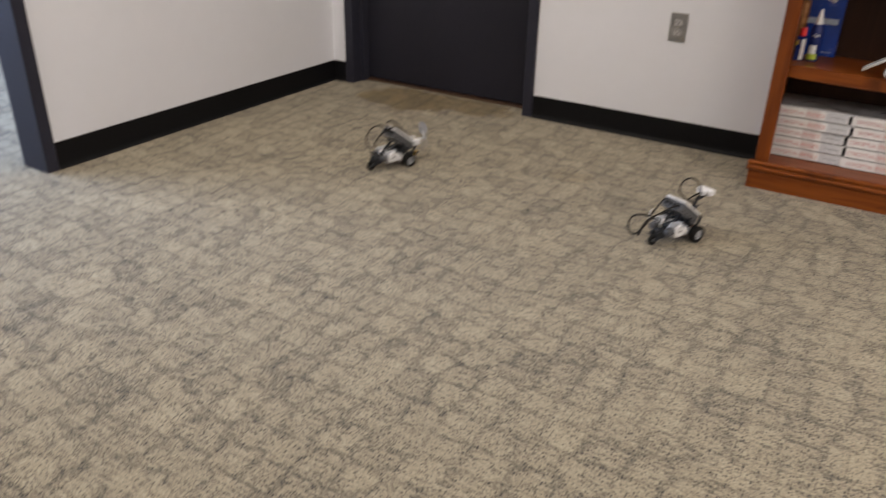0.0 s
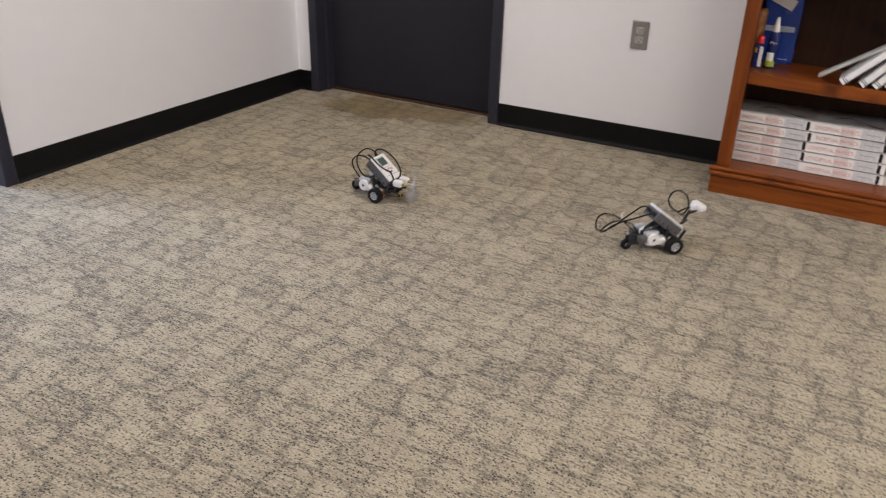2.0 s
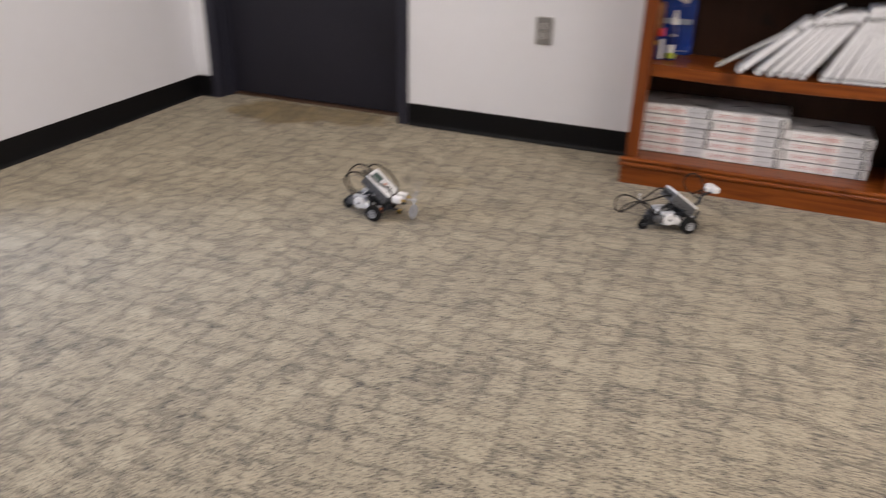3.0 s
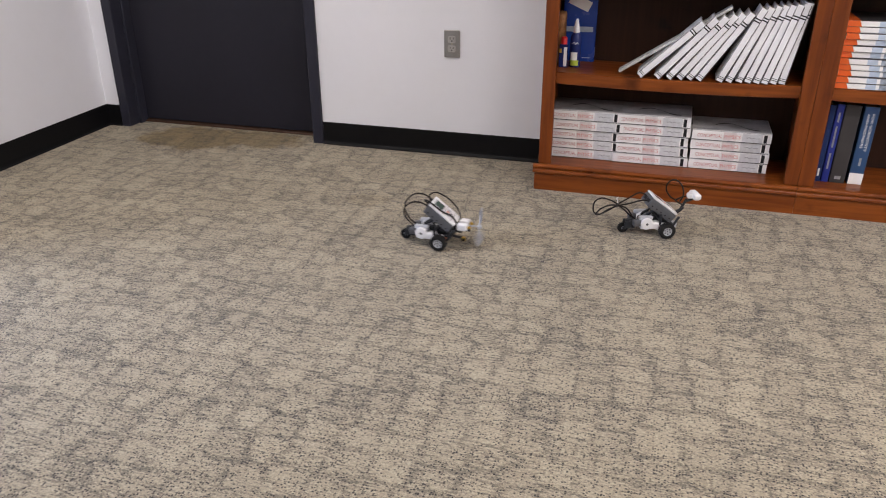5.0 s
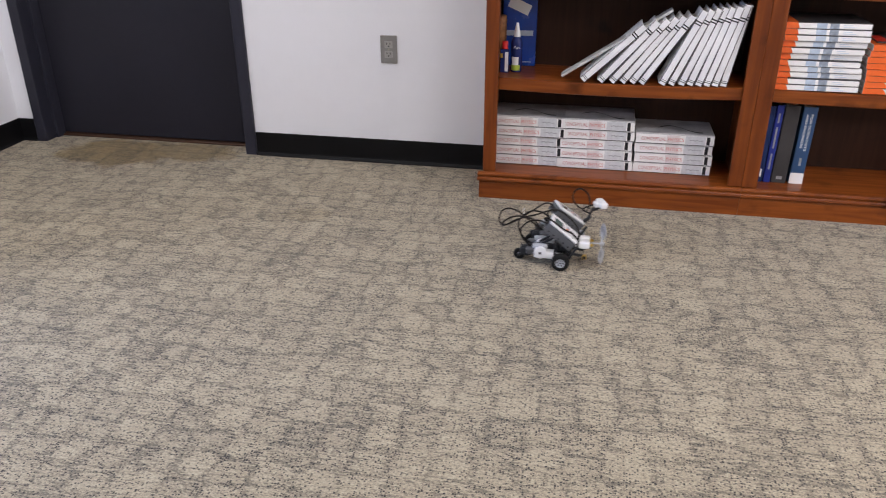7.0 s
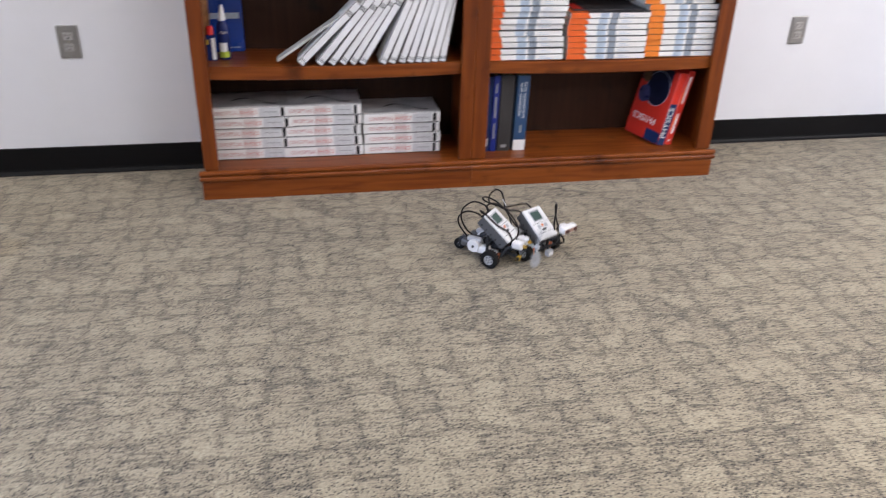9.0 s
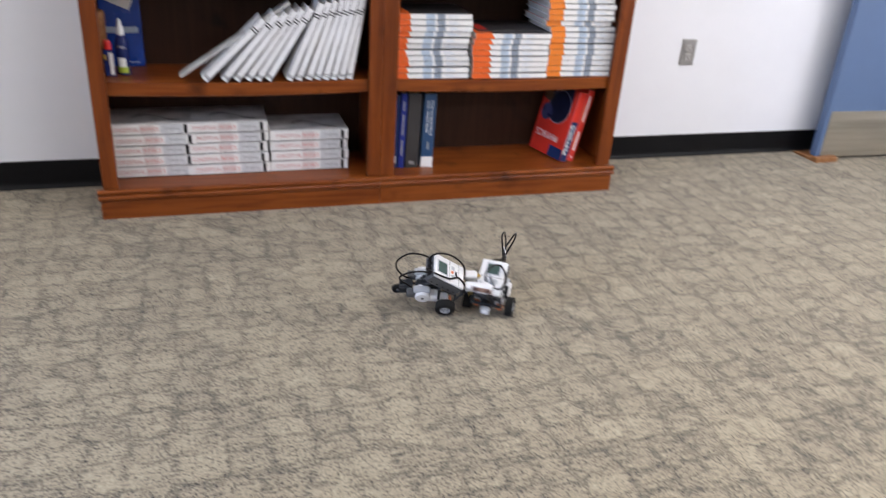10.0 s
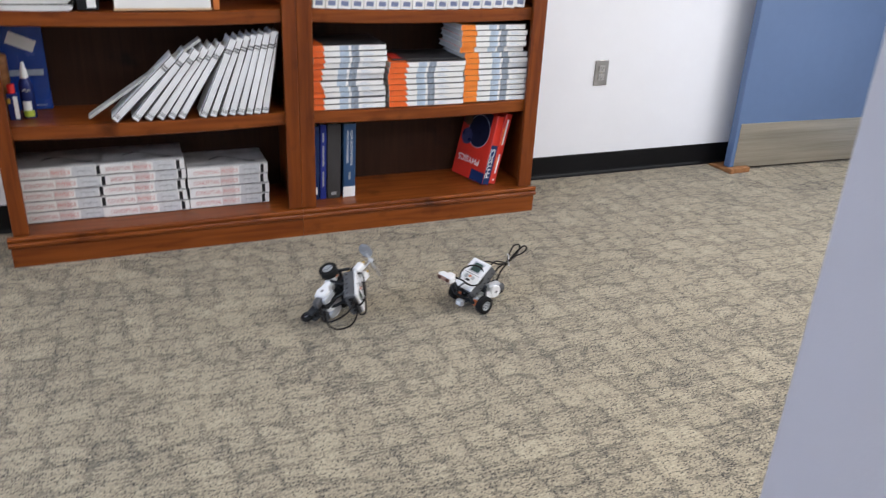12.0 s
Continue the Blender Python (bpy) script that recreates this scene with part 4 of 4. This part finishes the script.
def control_brick(ob, m):
    """Programmable brick: grey tub, white rounded top shell, screen, buttons and ports; its front end to +x."""
    hx, hy = 0.055, 0.0390
    bm = bmesh.new()
    box(bm, -hx, hx, -hy, hy, -0.024, 0.0088, 0.004, 2)
    brick = part("brick", bm, MID_GREY, ob, "control brick with grey tub and white top", at=m)
    bm = bmesh.new()
    box(bm, -hx + 0.0005, hx - 0.0005, -hy + 0.001, hy - 0.001, 0.0090, 0.017, 0.0038, 3)
    part("top_shell", bm, WHITE_PLASTIC, brick, "white rounded top shell")
    bm = bmesh.new()
    box(bm, -0.0455, -0.0060, -0.0215, 0.0215, 0.0166, 0.0174, 0.0006)
    part("bezel", bm, LIGHT_GREY, brick, "pale grey bezel round the display")
    bm = bmesh.new()
    for x0, x1 in ((-0.0008, 0.0006), (0.0330, 0.0344)):
        box(bm, x0, x1, -0.0340, 0.0340, 0.0167, 0.01735)
    part("seam", bm, GEAR_GREY, brick)
    bm = bmesh.new()
    box(bm, -0.041, -0.010, -0.0175, 0.0175, 0.0168, 0.0178, 0.0008)
    part("screen", bm, SCREEN_GREEN, brick, "grey-green display")
    bm = bmesh.new()
    box(bm, 0.005, 0.014, -0.0045, 0.0045, 0.0166, 0.0184, 0.0015, 2)
    part("button", bm, ORANGE_PLASTIC, brick, "orange button")
    for y, a in ((-0.0155, 8), (0.0155, -8)):
        bm = bmesh.new()
        box(bm, 0.004, 0.016, y - 0.006, y + 0.006, 0.0166, 0.0184, 0.0015, 2, pose(0, 0, 0, 0, 0, a))
        part("button", bm, LIGHT_GREY, brick)
    bm = bmesh.new()
    box(bm, 0.020, 0.027, -0.008, 0.008, 0.0166, 0.0182, 0.0015, 2)
    part("button", bm, DARK_GREY, brick)
    for x0, x1 in ((-hx - 0.0012, -hx + 0.002), (hx - 0.002, hx + 0.0012)):
        for y in (-0.022, -0.007, 0.008, 0.023):
            bm = bmesh.new()
            box(bm, x0, x1, y - 0.0058, y + 0.0058, -0.014, -0.001, 0.0008)
            part("port", bm, BLACK_PLASTIC, brick)
    for s in (-1, 1):
        bm = bmesh.new()
        for k in range(5):
            x = -0.040 + 0.02 * k
            lathe(bm, [(0, 0.0006), (0.0028, 0.0006), (0.003, -0.001)], pose(x, s * hy, -0.013, -90 * s), 8)
        tagged(part("pin_holes", bm, BLACK_PLASTIC, brick), kind="stuff")
    return brick


def chassis(ob, tall):
    bm = bmesh.new()
    for s in (-1, 1):
        beam(bm, (-0.098, s * 0.012, 0.030), (0.028, s * 0.012, 0.030))
        beam(bm, (-0.02, s * 0.044, 0.046), (-0.02, s * 0.044, tall))
        beam(bm, (0.026, s * 0.040, 0.034), (0.044, s * 0.040, 0.066))
        beam(bm, (-0.070, s * 0.014, 0.062), (-0.030, s * 0.014, 0.088))
        beam(bm, (0.018, s * 0.016, 0.034), (0.022, s * 0.016, 0.060))
    beam(bm, (-0.02, -0.044, 0.060), (-0.02, 0.044, 0.060))
    beam(bm, (0.028, -0.040, 0.036), (0.028, 0.040, 0.036))
    part("chassis", bm, DARK_GREY, ob, "dark grey beam frame")
    bm = bmesh.new()
    for s in (-1, 1):
        holes_on(bm, (-0.02, s * 0.044, 0.05), (-0.02, s * 0.044, tall), (0, s, 0))
    holes_on(bm, (0.028, -0.03, 0.036), (0.028, 0.03, 0.036), (1, 0, 0))
    tagged(part("pin_holes", bm, BLACK_PLASTIC, ob), kind="stuff")
    bm = bmesh.new()
    box(bm, -0.086, 0.004, -0.0095, 0.0095, 0.0345, 0.060, 0.004, 2)
    box(bm, -0.074, -0.052, -0.038, 0.038, 0.047, 0.0565, 0.003, 2)
    box(bm, -0.004, 0.020, -0.030, 0.030, 0.0525, 0.064, 0.003, 2)
    part("belly_block", bm, DARK_GREY, ob, "dark grey block between the motors")
    part("axle", lathe(bmesh.new(), [(0, -0.07), (0.0024, -0.07), (0.0024, 0.07), (0, 0.07)], pose(0, 0, R, 90), 8), BLACK_PLASTIC, ob)


def caster(ob):
    bm = bmesh.new()
    for s in (-1, 1):
        beam(bm, (-0.100, s * 0.010, 0.040), (-0.136, s * 0.010, 0.019))
    beam(bm, (-0.104, -0.012, 0.044), (-0.104, 0.012, 0.044))
    beam(bm, (-0.112, -0.008, 0.050), (-0.128, -0.008, 0.046))
    box(bm, -0.134, -0.096, -0.0165, -0.0075, 0.020, 0.046, 0.004, 2)
    box(bm, -0.134, -0.096, 0.0075, 0.0165, 0.020, 0.046, 0.004, 2)
    box(bm, -0.118, -0.094, -0.0165, 0.0165, 0.038, 0.050, 0.004, 2)
    part("caster_fork", bm, DARK_GREY, ob, "dark grey caster fork")
    bm = lathe(bmesh.new(), [(0.006, -0.0055), (0.0165, -0.0055), (0.0185, -0.003), (0.0185, 0.003), (0.0165, 0.0055), (0.006, 0.0055), (0.006, -0.0055)], pose(0, 0, 0, 90), 20)
    c = part("caster_wheel", bm, TYRE_RUBBER, ob, at=pose(-0.136, 0, 0.0185))
    part("caster_rim", lathe(bmesh.new(), [(0, -0.004), (0.006, -0.004), (0.006, 0.004), (0, 0.004)], pose(0, 0, 0, 90), 12), LIGHT_GREY, c)


def cable(ob, points, r=0.0027):
    part("cable", tube(bmesh.new(), points, r), CABLE_BLACK, ob, "black flat cable in a loose loop", smooth=True)


def plug(ob, m):
    bm = bmesh.new()
    box(bm, -0.006, 0.006, -0.0055, 0.0055, -0.005, 0.005, 0.001, 1)
    part("plug", bm, BLACK_PLASTIC, ob, at=m)


def robot_body(name, label):
    ob = thing(name, label, "robot", "toy robots")
    wheels = [drive_wheel(ob, 0.062), drive_wheel(ob, -0.062)]
    for s in (-1, 1):
        drive_motor(ob, s)
    return ob, wheels


def spinner_robot():
    ob, wheels = robot_body("spinner_robot", "grey and white toy robot car with a two-blade rotor")
    chassis(ob, 0.090)
    caster(ob)
    control_brick(ob, pose(-0.004, 0, 0.107, 0, 38, 0))
    # two white sensor housings on a bracket ahead of the brick
    bm = bmesh.new()
    for s in (-1, 1):
        beam(bm, (0.030, s * 0.020, 0.062), (0.066, s * 0.020, 0.058))
    beam(bm, (0.060, -0.024, 0.062), (0.060, 0.024, 0.062))
    beam(bm, (0.050, 0, 0.058), (0.088, 0, 0.058))
    beam(bm, (0.034, -0.01, 0.036), (0.070, -0.01, 0.032))
    part("bracket", bm, DARK_GREY, ob)
    for y in (-0.019, 0.019):
        bm = bmesh.new()
        box(bm, 0.052, 0.088, y - 0.0125, y + 0.0125, 0.064, 0.088, 0.007, 3)
        h = part("sensor_housing", bm, WHITE_PLASTIC, ob, "white rounded sensor housing")
        part("sensor_tip", lathe(bmesh.new(), [(0.0055, 0.0), (0.0055, 0.006), (0.0035, 0.007), (0.003, 0.011), (0, 0.011)], pose(0.0875, y, 0.075, 0, 90, 0), 14), YELLOW_PLASTIC, h, "yellow sensor tip")
    bm = bmesh.new()
    box(bm, 0.066, 0.080, -0.018, -0.004, 0.022, 0.036, 0.002, 2)
    eye = part("light_sensor", bm, YELLOW_PLASTIC, ob, "yellow and black sensor under the nose")
    part("sensor_window", boxes((0.068, 0.078, -0.0186, -0.0178, 0.024, 0.034), (0.0798, 0.0806, -0.016, -0.006, 0.024, 0.034)), BLACK_PLASTIC, eye)
    # rotor: its axis runs ahead
    bm = bmesh.new()
    lathe(bm, [(0, -0.030), (0.0024, -0.030), (0.0024, -0.006), (0.0075, -0.005), (0.0075, 0.006), (0.003, 0.008), (0, 0.008)], pose(0, 0, 0, 0, 90, 0), 14)
    for s in (-1, 1):
        beam(bm, (0, 0, 0), (0, 0, s * 0.028), 0.006)
    rotor = part("rotor", bm, LIGHT_GREY, ob, "grey rotor hub on an axle", at=pose(0.124, 0, 0.075))
    for s in (-1, 1):
        bm = lathe(bmesh.new(), [(0, 0.0014), (0.0185, 0.0014), (0.0195, 0), (0.0185, -0.0014), (0, -0.0014)], pose(0.002, 0, s * 0.040, 0, 0, 28 * s) @ pose(0, 0, 0, 0, 90, 0) @ Matrix.Diagonal((1.4, 1, 1, 1)), 22)
        part("blade", bm, BLADE_GREY, rotor, "oval grey plastic blade")
    # cables: two big loops behind the brick, one over its top
    cable(ob, [(-0.044, 0.022, 0.140), (-0.070, 0.024, 0.158), (-0.108, 0.026, 0.158), (-0.140, 0.022, 0.130), (-0.142, 0.016, 0.098), (-0.122, 0.012, 0.068), (-0.102, 0.016, 0.052)])
    cable(ob, [(-0.046, -0.020, 0.136), (-0.072, -0.026, 0.150), (-0.104, -0.030, 0.148), (-0.130, -0.026, 0.122), (-0.130, -0.018, 0.090), (-0.108, -0.014, 0.062), (-0.096, -0.018, 0.052)])
    cable(ob, [(-0.044, 0.006, 0.142), (-0.052, 0.010, 0.165), (-0.028, 0.022, 0.172), (0.012, 0.034, 0.146), (0.044, 0.030, 0.112), (0.052, 0.018, 0.088), (0.052, 0.012, 0.076)])
    cable(ob, [(-0.048, -0.008, 0.140), (-0.060, -0.022, 0.158), (-0.040, -0.034, 0.160), (0.004, -0.030, 0.128), (0.030, -0.012, 0.108), (0.046, -0.018, 0.094), (0.054, -0.022, 0.080)])
    for y in (-0.021, -0.007, 0.007, 0.022):
        plug(ob, pose(-0.048, y, 0.140, 0, 40, 0))
    return ob, wheels, rotor


def lookout_robot():
    ob, wheels = robot_body("lookout_robot", "grey and white toy robot car with a sensor on an arm")
    chassis(ob, 0.078)
    caster(ob)
    control_brick(ob, pose(-0.012, 0, 0.097, 0, 37, 0))
    bm = bmesh.new()
    beam(bm, (0.030, 0.0, 0.062), (0.070, 0.0, 0.085))
    beam(bm, (0.066, 0.008, 0.080), (0.082, 0.008, 0.112))
    beam(bm, (0.082, 0.0, 0.110), (0.104, 0.0, 0.118))
    part("arm", bm, DARK_GREY, ob, "dark grey raised beam arm")
    bm = bmesh.new()
    box(bm, 0.094, 0.120, -0.029, 0.029, 0.120, 0.142, 0.007, 3)
    box(bm, 0.080, 0.098, -0.012, 0.012, 0.121, 0.139, 0.005, 2)
    head = part("sensor_head", bm, WHITE_PLASTIC, ob, "white twin-eyed distance sensor")
    for y in (-0.017, 0.017):
        bm = lathe(bmesh.new(), [(0.0065, 0), (0.0065, 0.003), (0.0052, 0.0034), (0.0046, 0.001), (0, 0.001)], pose(0.1200, y, 0.131, 0, 90, 0), 18)
        part("eye", bm, EYE_DARK, head, "dark round sensor eye")
    part("face_plate", boxes((0.1192, 0.1206, -0.0265, 0.0265, 0.1245, 0.1375), bevel=0.0005), EYE_TAN, head, "tan face of the sensor")
    # figure-of-eight bundle behind, tied in the middle
    cable(ob, [(-0.052, 0.020, 0.126), (-0.082, 0.020, 0.138), (-0.122, 0.012, 0.122), (-0.162, 0.004, 0.103)])
    cable(ob, [(-0.160, 0.002, 0.102), (-0.136, 0.0, 0.084), (-0.112, 0.006, 0.060), (-0.098, 0.012, 0.050)])
    cable(ob, [(-0.054, -0.018, 0.124), (-0.084, -0.016, 0.124), (-0.124, -0.004, 0.108), (-0.161, 0.0, 0.101)])
    cable(ob, [(-0.162, 0.0, 0.103), (-0.130, -0.008, 0.092), (-0.108, -0.014, 0.062), (-0.094, -0.018, 0.050)])
    tail = part("cable_tail", tube(bmesh.new(), [(0, 0.002, 0), (-0.026, -0.004, -0.014), (-0.060, 0.004, -0.034), (-0.078, 0.014, -0.026), (-0.074, 0.023, 0.004), (-0.050, 0.023, 0.018), (-0.020, 0.012, 0.013), (0.002, 0.002, 0.001)], 0.0027), CABLE_BLACK, ob, "black cable loops tied behind the robot", smooth=True, at=pose(*KNOT))
    part("cable_loop", tube(bmesh.new(), [(0, -0.002, 0), (-0.030, -0.010, 0.004), (-0.062, -0.019, -0.004), (-0.078, -0.018, -0.024), (-0.060, -0.010, -0.028), (-0.030, -0.002, -0.014), (0.002, -0.002, -0.002)], 0.0027), CABLE_BLACK, tail, smooth=True)
    bm = tube(bmesh.new(), [(-0.162, 0.008, 0.094), (-0.160, 0.006, 0.112), (-0.166, 0.0, 0.126), (-0.162, -0.004, 0.134)], 0.0014, 5, 4)
    part("twist_tie", bm, WHITE_PLASTIC, ob, "pale twist tie round the cable bundle")
    # sensor cable: a loop below the arm, and one above it that falls back over the brick
    cable(ob, [(0.030, 0.012, 0.060), (0.058, 0.022, 0.056), (0.078, 0.024, 0.070), (0.072, 0.016, 0.090), (0.050, 0.020, 0.104), (0.062, 0.016, 0.116), (0.084, 0.004, 0.128)])
    loop = part("cable_loop", tube(bmesh.new(), [(0.004, 0.006, -0.006), (-0.016, 0.016, 0.008), (-0.028, 0.022, 0.034), (-0.022, 0.016, 0.062), (-0.004, 0.000, 0.074), (0.012, -0.020, 0.058), (0.014, -0.030, 0.026), (0.006, -0.020, 0.000)], 0.0027), CABLE_BLACK, ob, "black cable loop over the brick", smooth=True, at=pose(*LOOP))
    bm = bmesh.new()
    box(bm, 0.036, 0.052, -0.012, 0.012, 0.016, 0.034, 0.002, 2)
    nose = part("light_sensor", bm, LIGHT_GREY, ob, "pale sensor under the nose")
    part("sensor_window", boxes((0.0518, 0.0526, -0.008, 0.008, 0.020, 0.030)), WHITE_PLASTIC, nose)
    for y in (-0.018, 0.020):
        plug(ob, pose(-0.056, y, 0.124, 0, 40, 0))
    return ob, wheels, tail, loop


# t, x, y of the axle's middle, heading, roll to the right, nose-down pitch
SPINNER_ROWS = [
    (0.0, -0.756, -0.865, 72, 0, 0), (0.5, -0.770, -1.035, 64, 0, 0), (1.0, -0.807, -1.079, 6, 0, 0), (1.5, -0.693, -1.065, -6, 0, 0), (2.0, -0.543, -1.048, -3, 0, 0),
    (2.5, -0.378, -1.031, -4, 0, 0), (3.0, -0.236, -1.008, -2, 0, 0), (3.5, -0.095, -0.985, -4, 0, 0), (5.5, 0.425, -0.890, 0, 0, 0), (6.0, 0.608, -0.856, 0, 0, 0),
    (6.3, 0.675, -0.842, 0, 0, 0), (6.7, 0.740, -0.836, 0, 0, 0), (8.3, 1.240, -0.865, 0, 0, 0), (8.6, 1.315, -0.880, -8, 0, 0), (9.0, 1.388, -0.903, -40, 0, 0), (9.5, 1.426, -0.978, -64, 0, 0),
    (9.8, 1.432, -1.050, -40, 4, 0), (10.0, 1.446, -1.092, -16, 28, 0), (10.2, 1.450, -1.108, -12, 52, 0), (10.4, 1.462, -1.128, -24, 76, -3), (10.6, 1.468, -1.124, -22, 80, -5), (10.8, 1.476, -1.070, -14, 87, -9), (11.0, 1.455, -1.005, -2, 89, -15),
    (11.2, 1.440, -0.965, 9, 90, -21), (11.5, 1.429, -0.928, 24, 88, -24), (11.8, 1.396, -0.914, 33, 86, -24), (12.0, 1.376, -0.905, 36, 84, -24)]
LOOKOUT_ROWS = [
    (0.0, 0.382, -0.900, 68, 0, 0), (0.5, 0.331, -0.983, 71, 0, 0), (1.0, 0.293, -1.070, 66, 0, 0), (1.5, 0.325, -1.034, 50, 0, 0), (2.0, 0.448, -0.905, 44, 0, 0),
    (2.5, 0.582, -0.785, 40, 0, 0), (3.0, 0.735, -0.665, 36, 0, 0), (3.5, 0.822, -0.610, 14, 0, 6), (3.8, 0.87, -0.605, 14, 0, 0), (5.3, 0.970, -0.620, 22, 0, 0), (5.5, 0.950, -0.623, 23, 0, 0), (6.0, 0.855, -0.648, 25, 0, 0),
    (6.3, 0.815, -0.662, 24, 0, 0), (6.7, 0.775, -0.672, 24, 0, 0), (7.2, 0.900, -0.672, 16, 0, 0), (7.8, 1.130, -0.690, 6, 0, 0), (8.3, 1.318, -0.728, -8, 0, 0), (8.5, 1.392, -0.752, -20, 0, 0), (9.0, 1.520, -0.890, -60, 0, 0), (9.5, 1.562, -1.018, -80, 0, 0),
    (10.0, 1.563, -1.150, -124, 0, 0), (10.2, 1.575, -1.15, -138, 0, 0), (10.5, 1.606, -1.137, -130, 0, 0), (11.0, 1.695, -1.049, -142, 0, 0), (11.5, 1.678, -1.060, -158, 0, 0), (12.0, 1.802, -1.017, -160, 0, 0)]


def resting(x, y, heading, roll, pitch):
    """A robot's pose: rolled over, it lies on the rim of its right wheel and its tail."""
    lift = (0.075 + 0.028 * abs(math.sin(radians(pitch)))) * math.sin(radians(roll))
    return pose(x, y, lift, 0, 0, heading) @ pose(0, 0, 0, roll, pitch, 0)


def wheel_turns(rows, y, stop):
    """The wheel's poses: it rolls by the way that its robot travels along its heading."""
    out, angle, step = [], 0.0, 1 / 15
    ts = [r[0] for r in rows]
    def state(t):
        return [np.interp(t, ts, [r[k] for r in rows]) for k in (1, 2, 3)]
    last = state(0)
    for i in range(int(12 / step + 0.5) + 1):
        t = min(i * step, 12.0)
        now = state(t)
        h = radians((now[2] + last[2]) / 2)
        way = (now[0] - last[0]) * math.cos(h) + (now[1] - last[1]) * math.sin(h) - y * radians(now[2] - last[2])
        if t < stop:
            angle += max(-80, min(80, math.degrees(way / R)))
        out.append((t, pose(0, y, R, 0, angle, 0)))
        last = now
    return out


def rotor_turns():
    """Fast until the robots lock, then in short bursts."""
    out, angle = [], 168.0
    for i in range(361):
        t = i / 30
        rate = 78 if t < 9.3 else 20 if t < 10.1 else 0 if t < 10.7 else 40 if t < 11.7 else 6
        out.append((t, pose(0.124, 0, 0.075, angle, 0, 0)))
        angle += rate
    return out

rooms()
baseboards()
doors()
outlet(0.035, 0.490)
outlet(2.890, 0.485, 0.03)
blue_door()
ceiling_lights()
bookcase(X1, 0.055, 0.048, X2 - X1, False, True)
bookcase(X2, 0.054, 0.062, X3 - X2, True, False)
physics_textbooks()
orange_books()
leaning_books()
upright_books()
red_book()
supplies()
top_shelf_things()
spinner, spinner_wheels, spinner_rotor = spinner_robot()
lookout, lookout_wheels, lookout_tail, lookout_loop = lookout_robot()


def motions():
    walk(spinner, [(t, resting(x, y, h, roll, p)) for t, x, y, h, roll, p in SPINNER_ROWS])
    walk(lookout, [(t, resting(x, y, h, roll, p)) for t, x, y, h, roll, p in LOOKOUT_ROWS])
    for wheel, y in zip(spinner_wheels, (0.062, -0.062)):
        walk(wheel, wheel_turns(SPINNER_ROWS, y, 10.0))
    for wheel, y in zip(lookout_wheels, (0.062, -0.062)):
        walk(wheel, wheel_turns(LOOKOUT_ROWS, y, 12.1))
    swing = ((0, -8), (1, -6), (2, 2), (5.5, 0), (6.7, 6), (8.3, 10), (9.0, 24), (9.5, 40), (10.5, 58), (11.5, 50), (12, 46))
    walk(lookout_tail, [(t, pose(*KNOT, 0, a, 0)) for t, a in swing])
    walk(lookout_loop, [(t, pose(*LOOP, 0, a, 0)) for t, a in ((0, 0), (9.0, -6), (9.6, -20), (10.2, -66), (12, -68))])
    walk(spinner_rotor, rotor_turns())


motions()
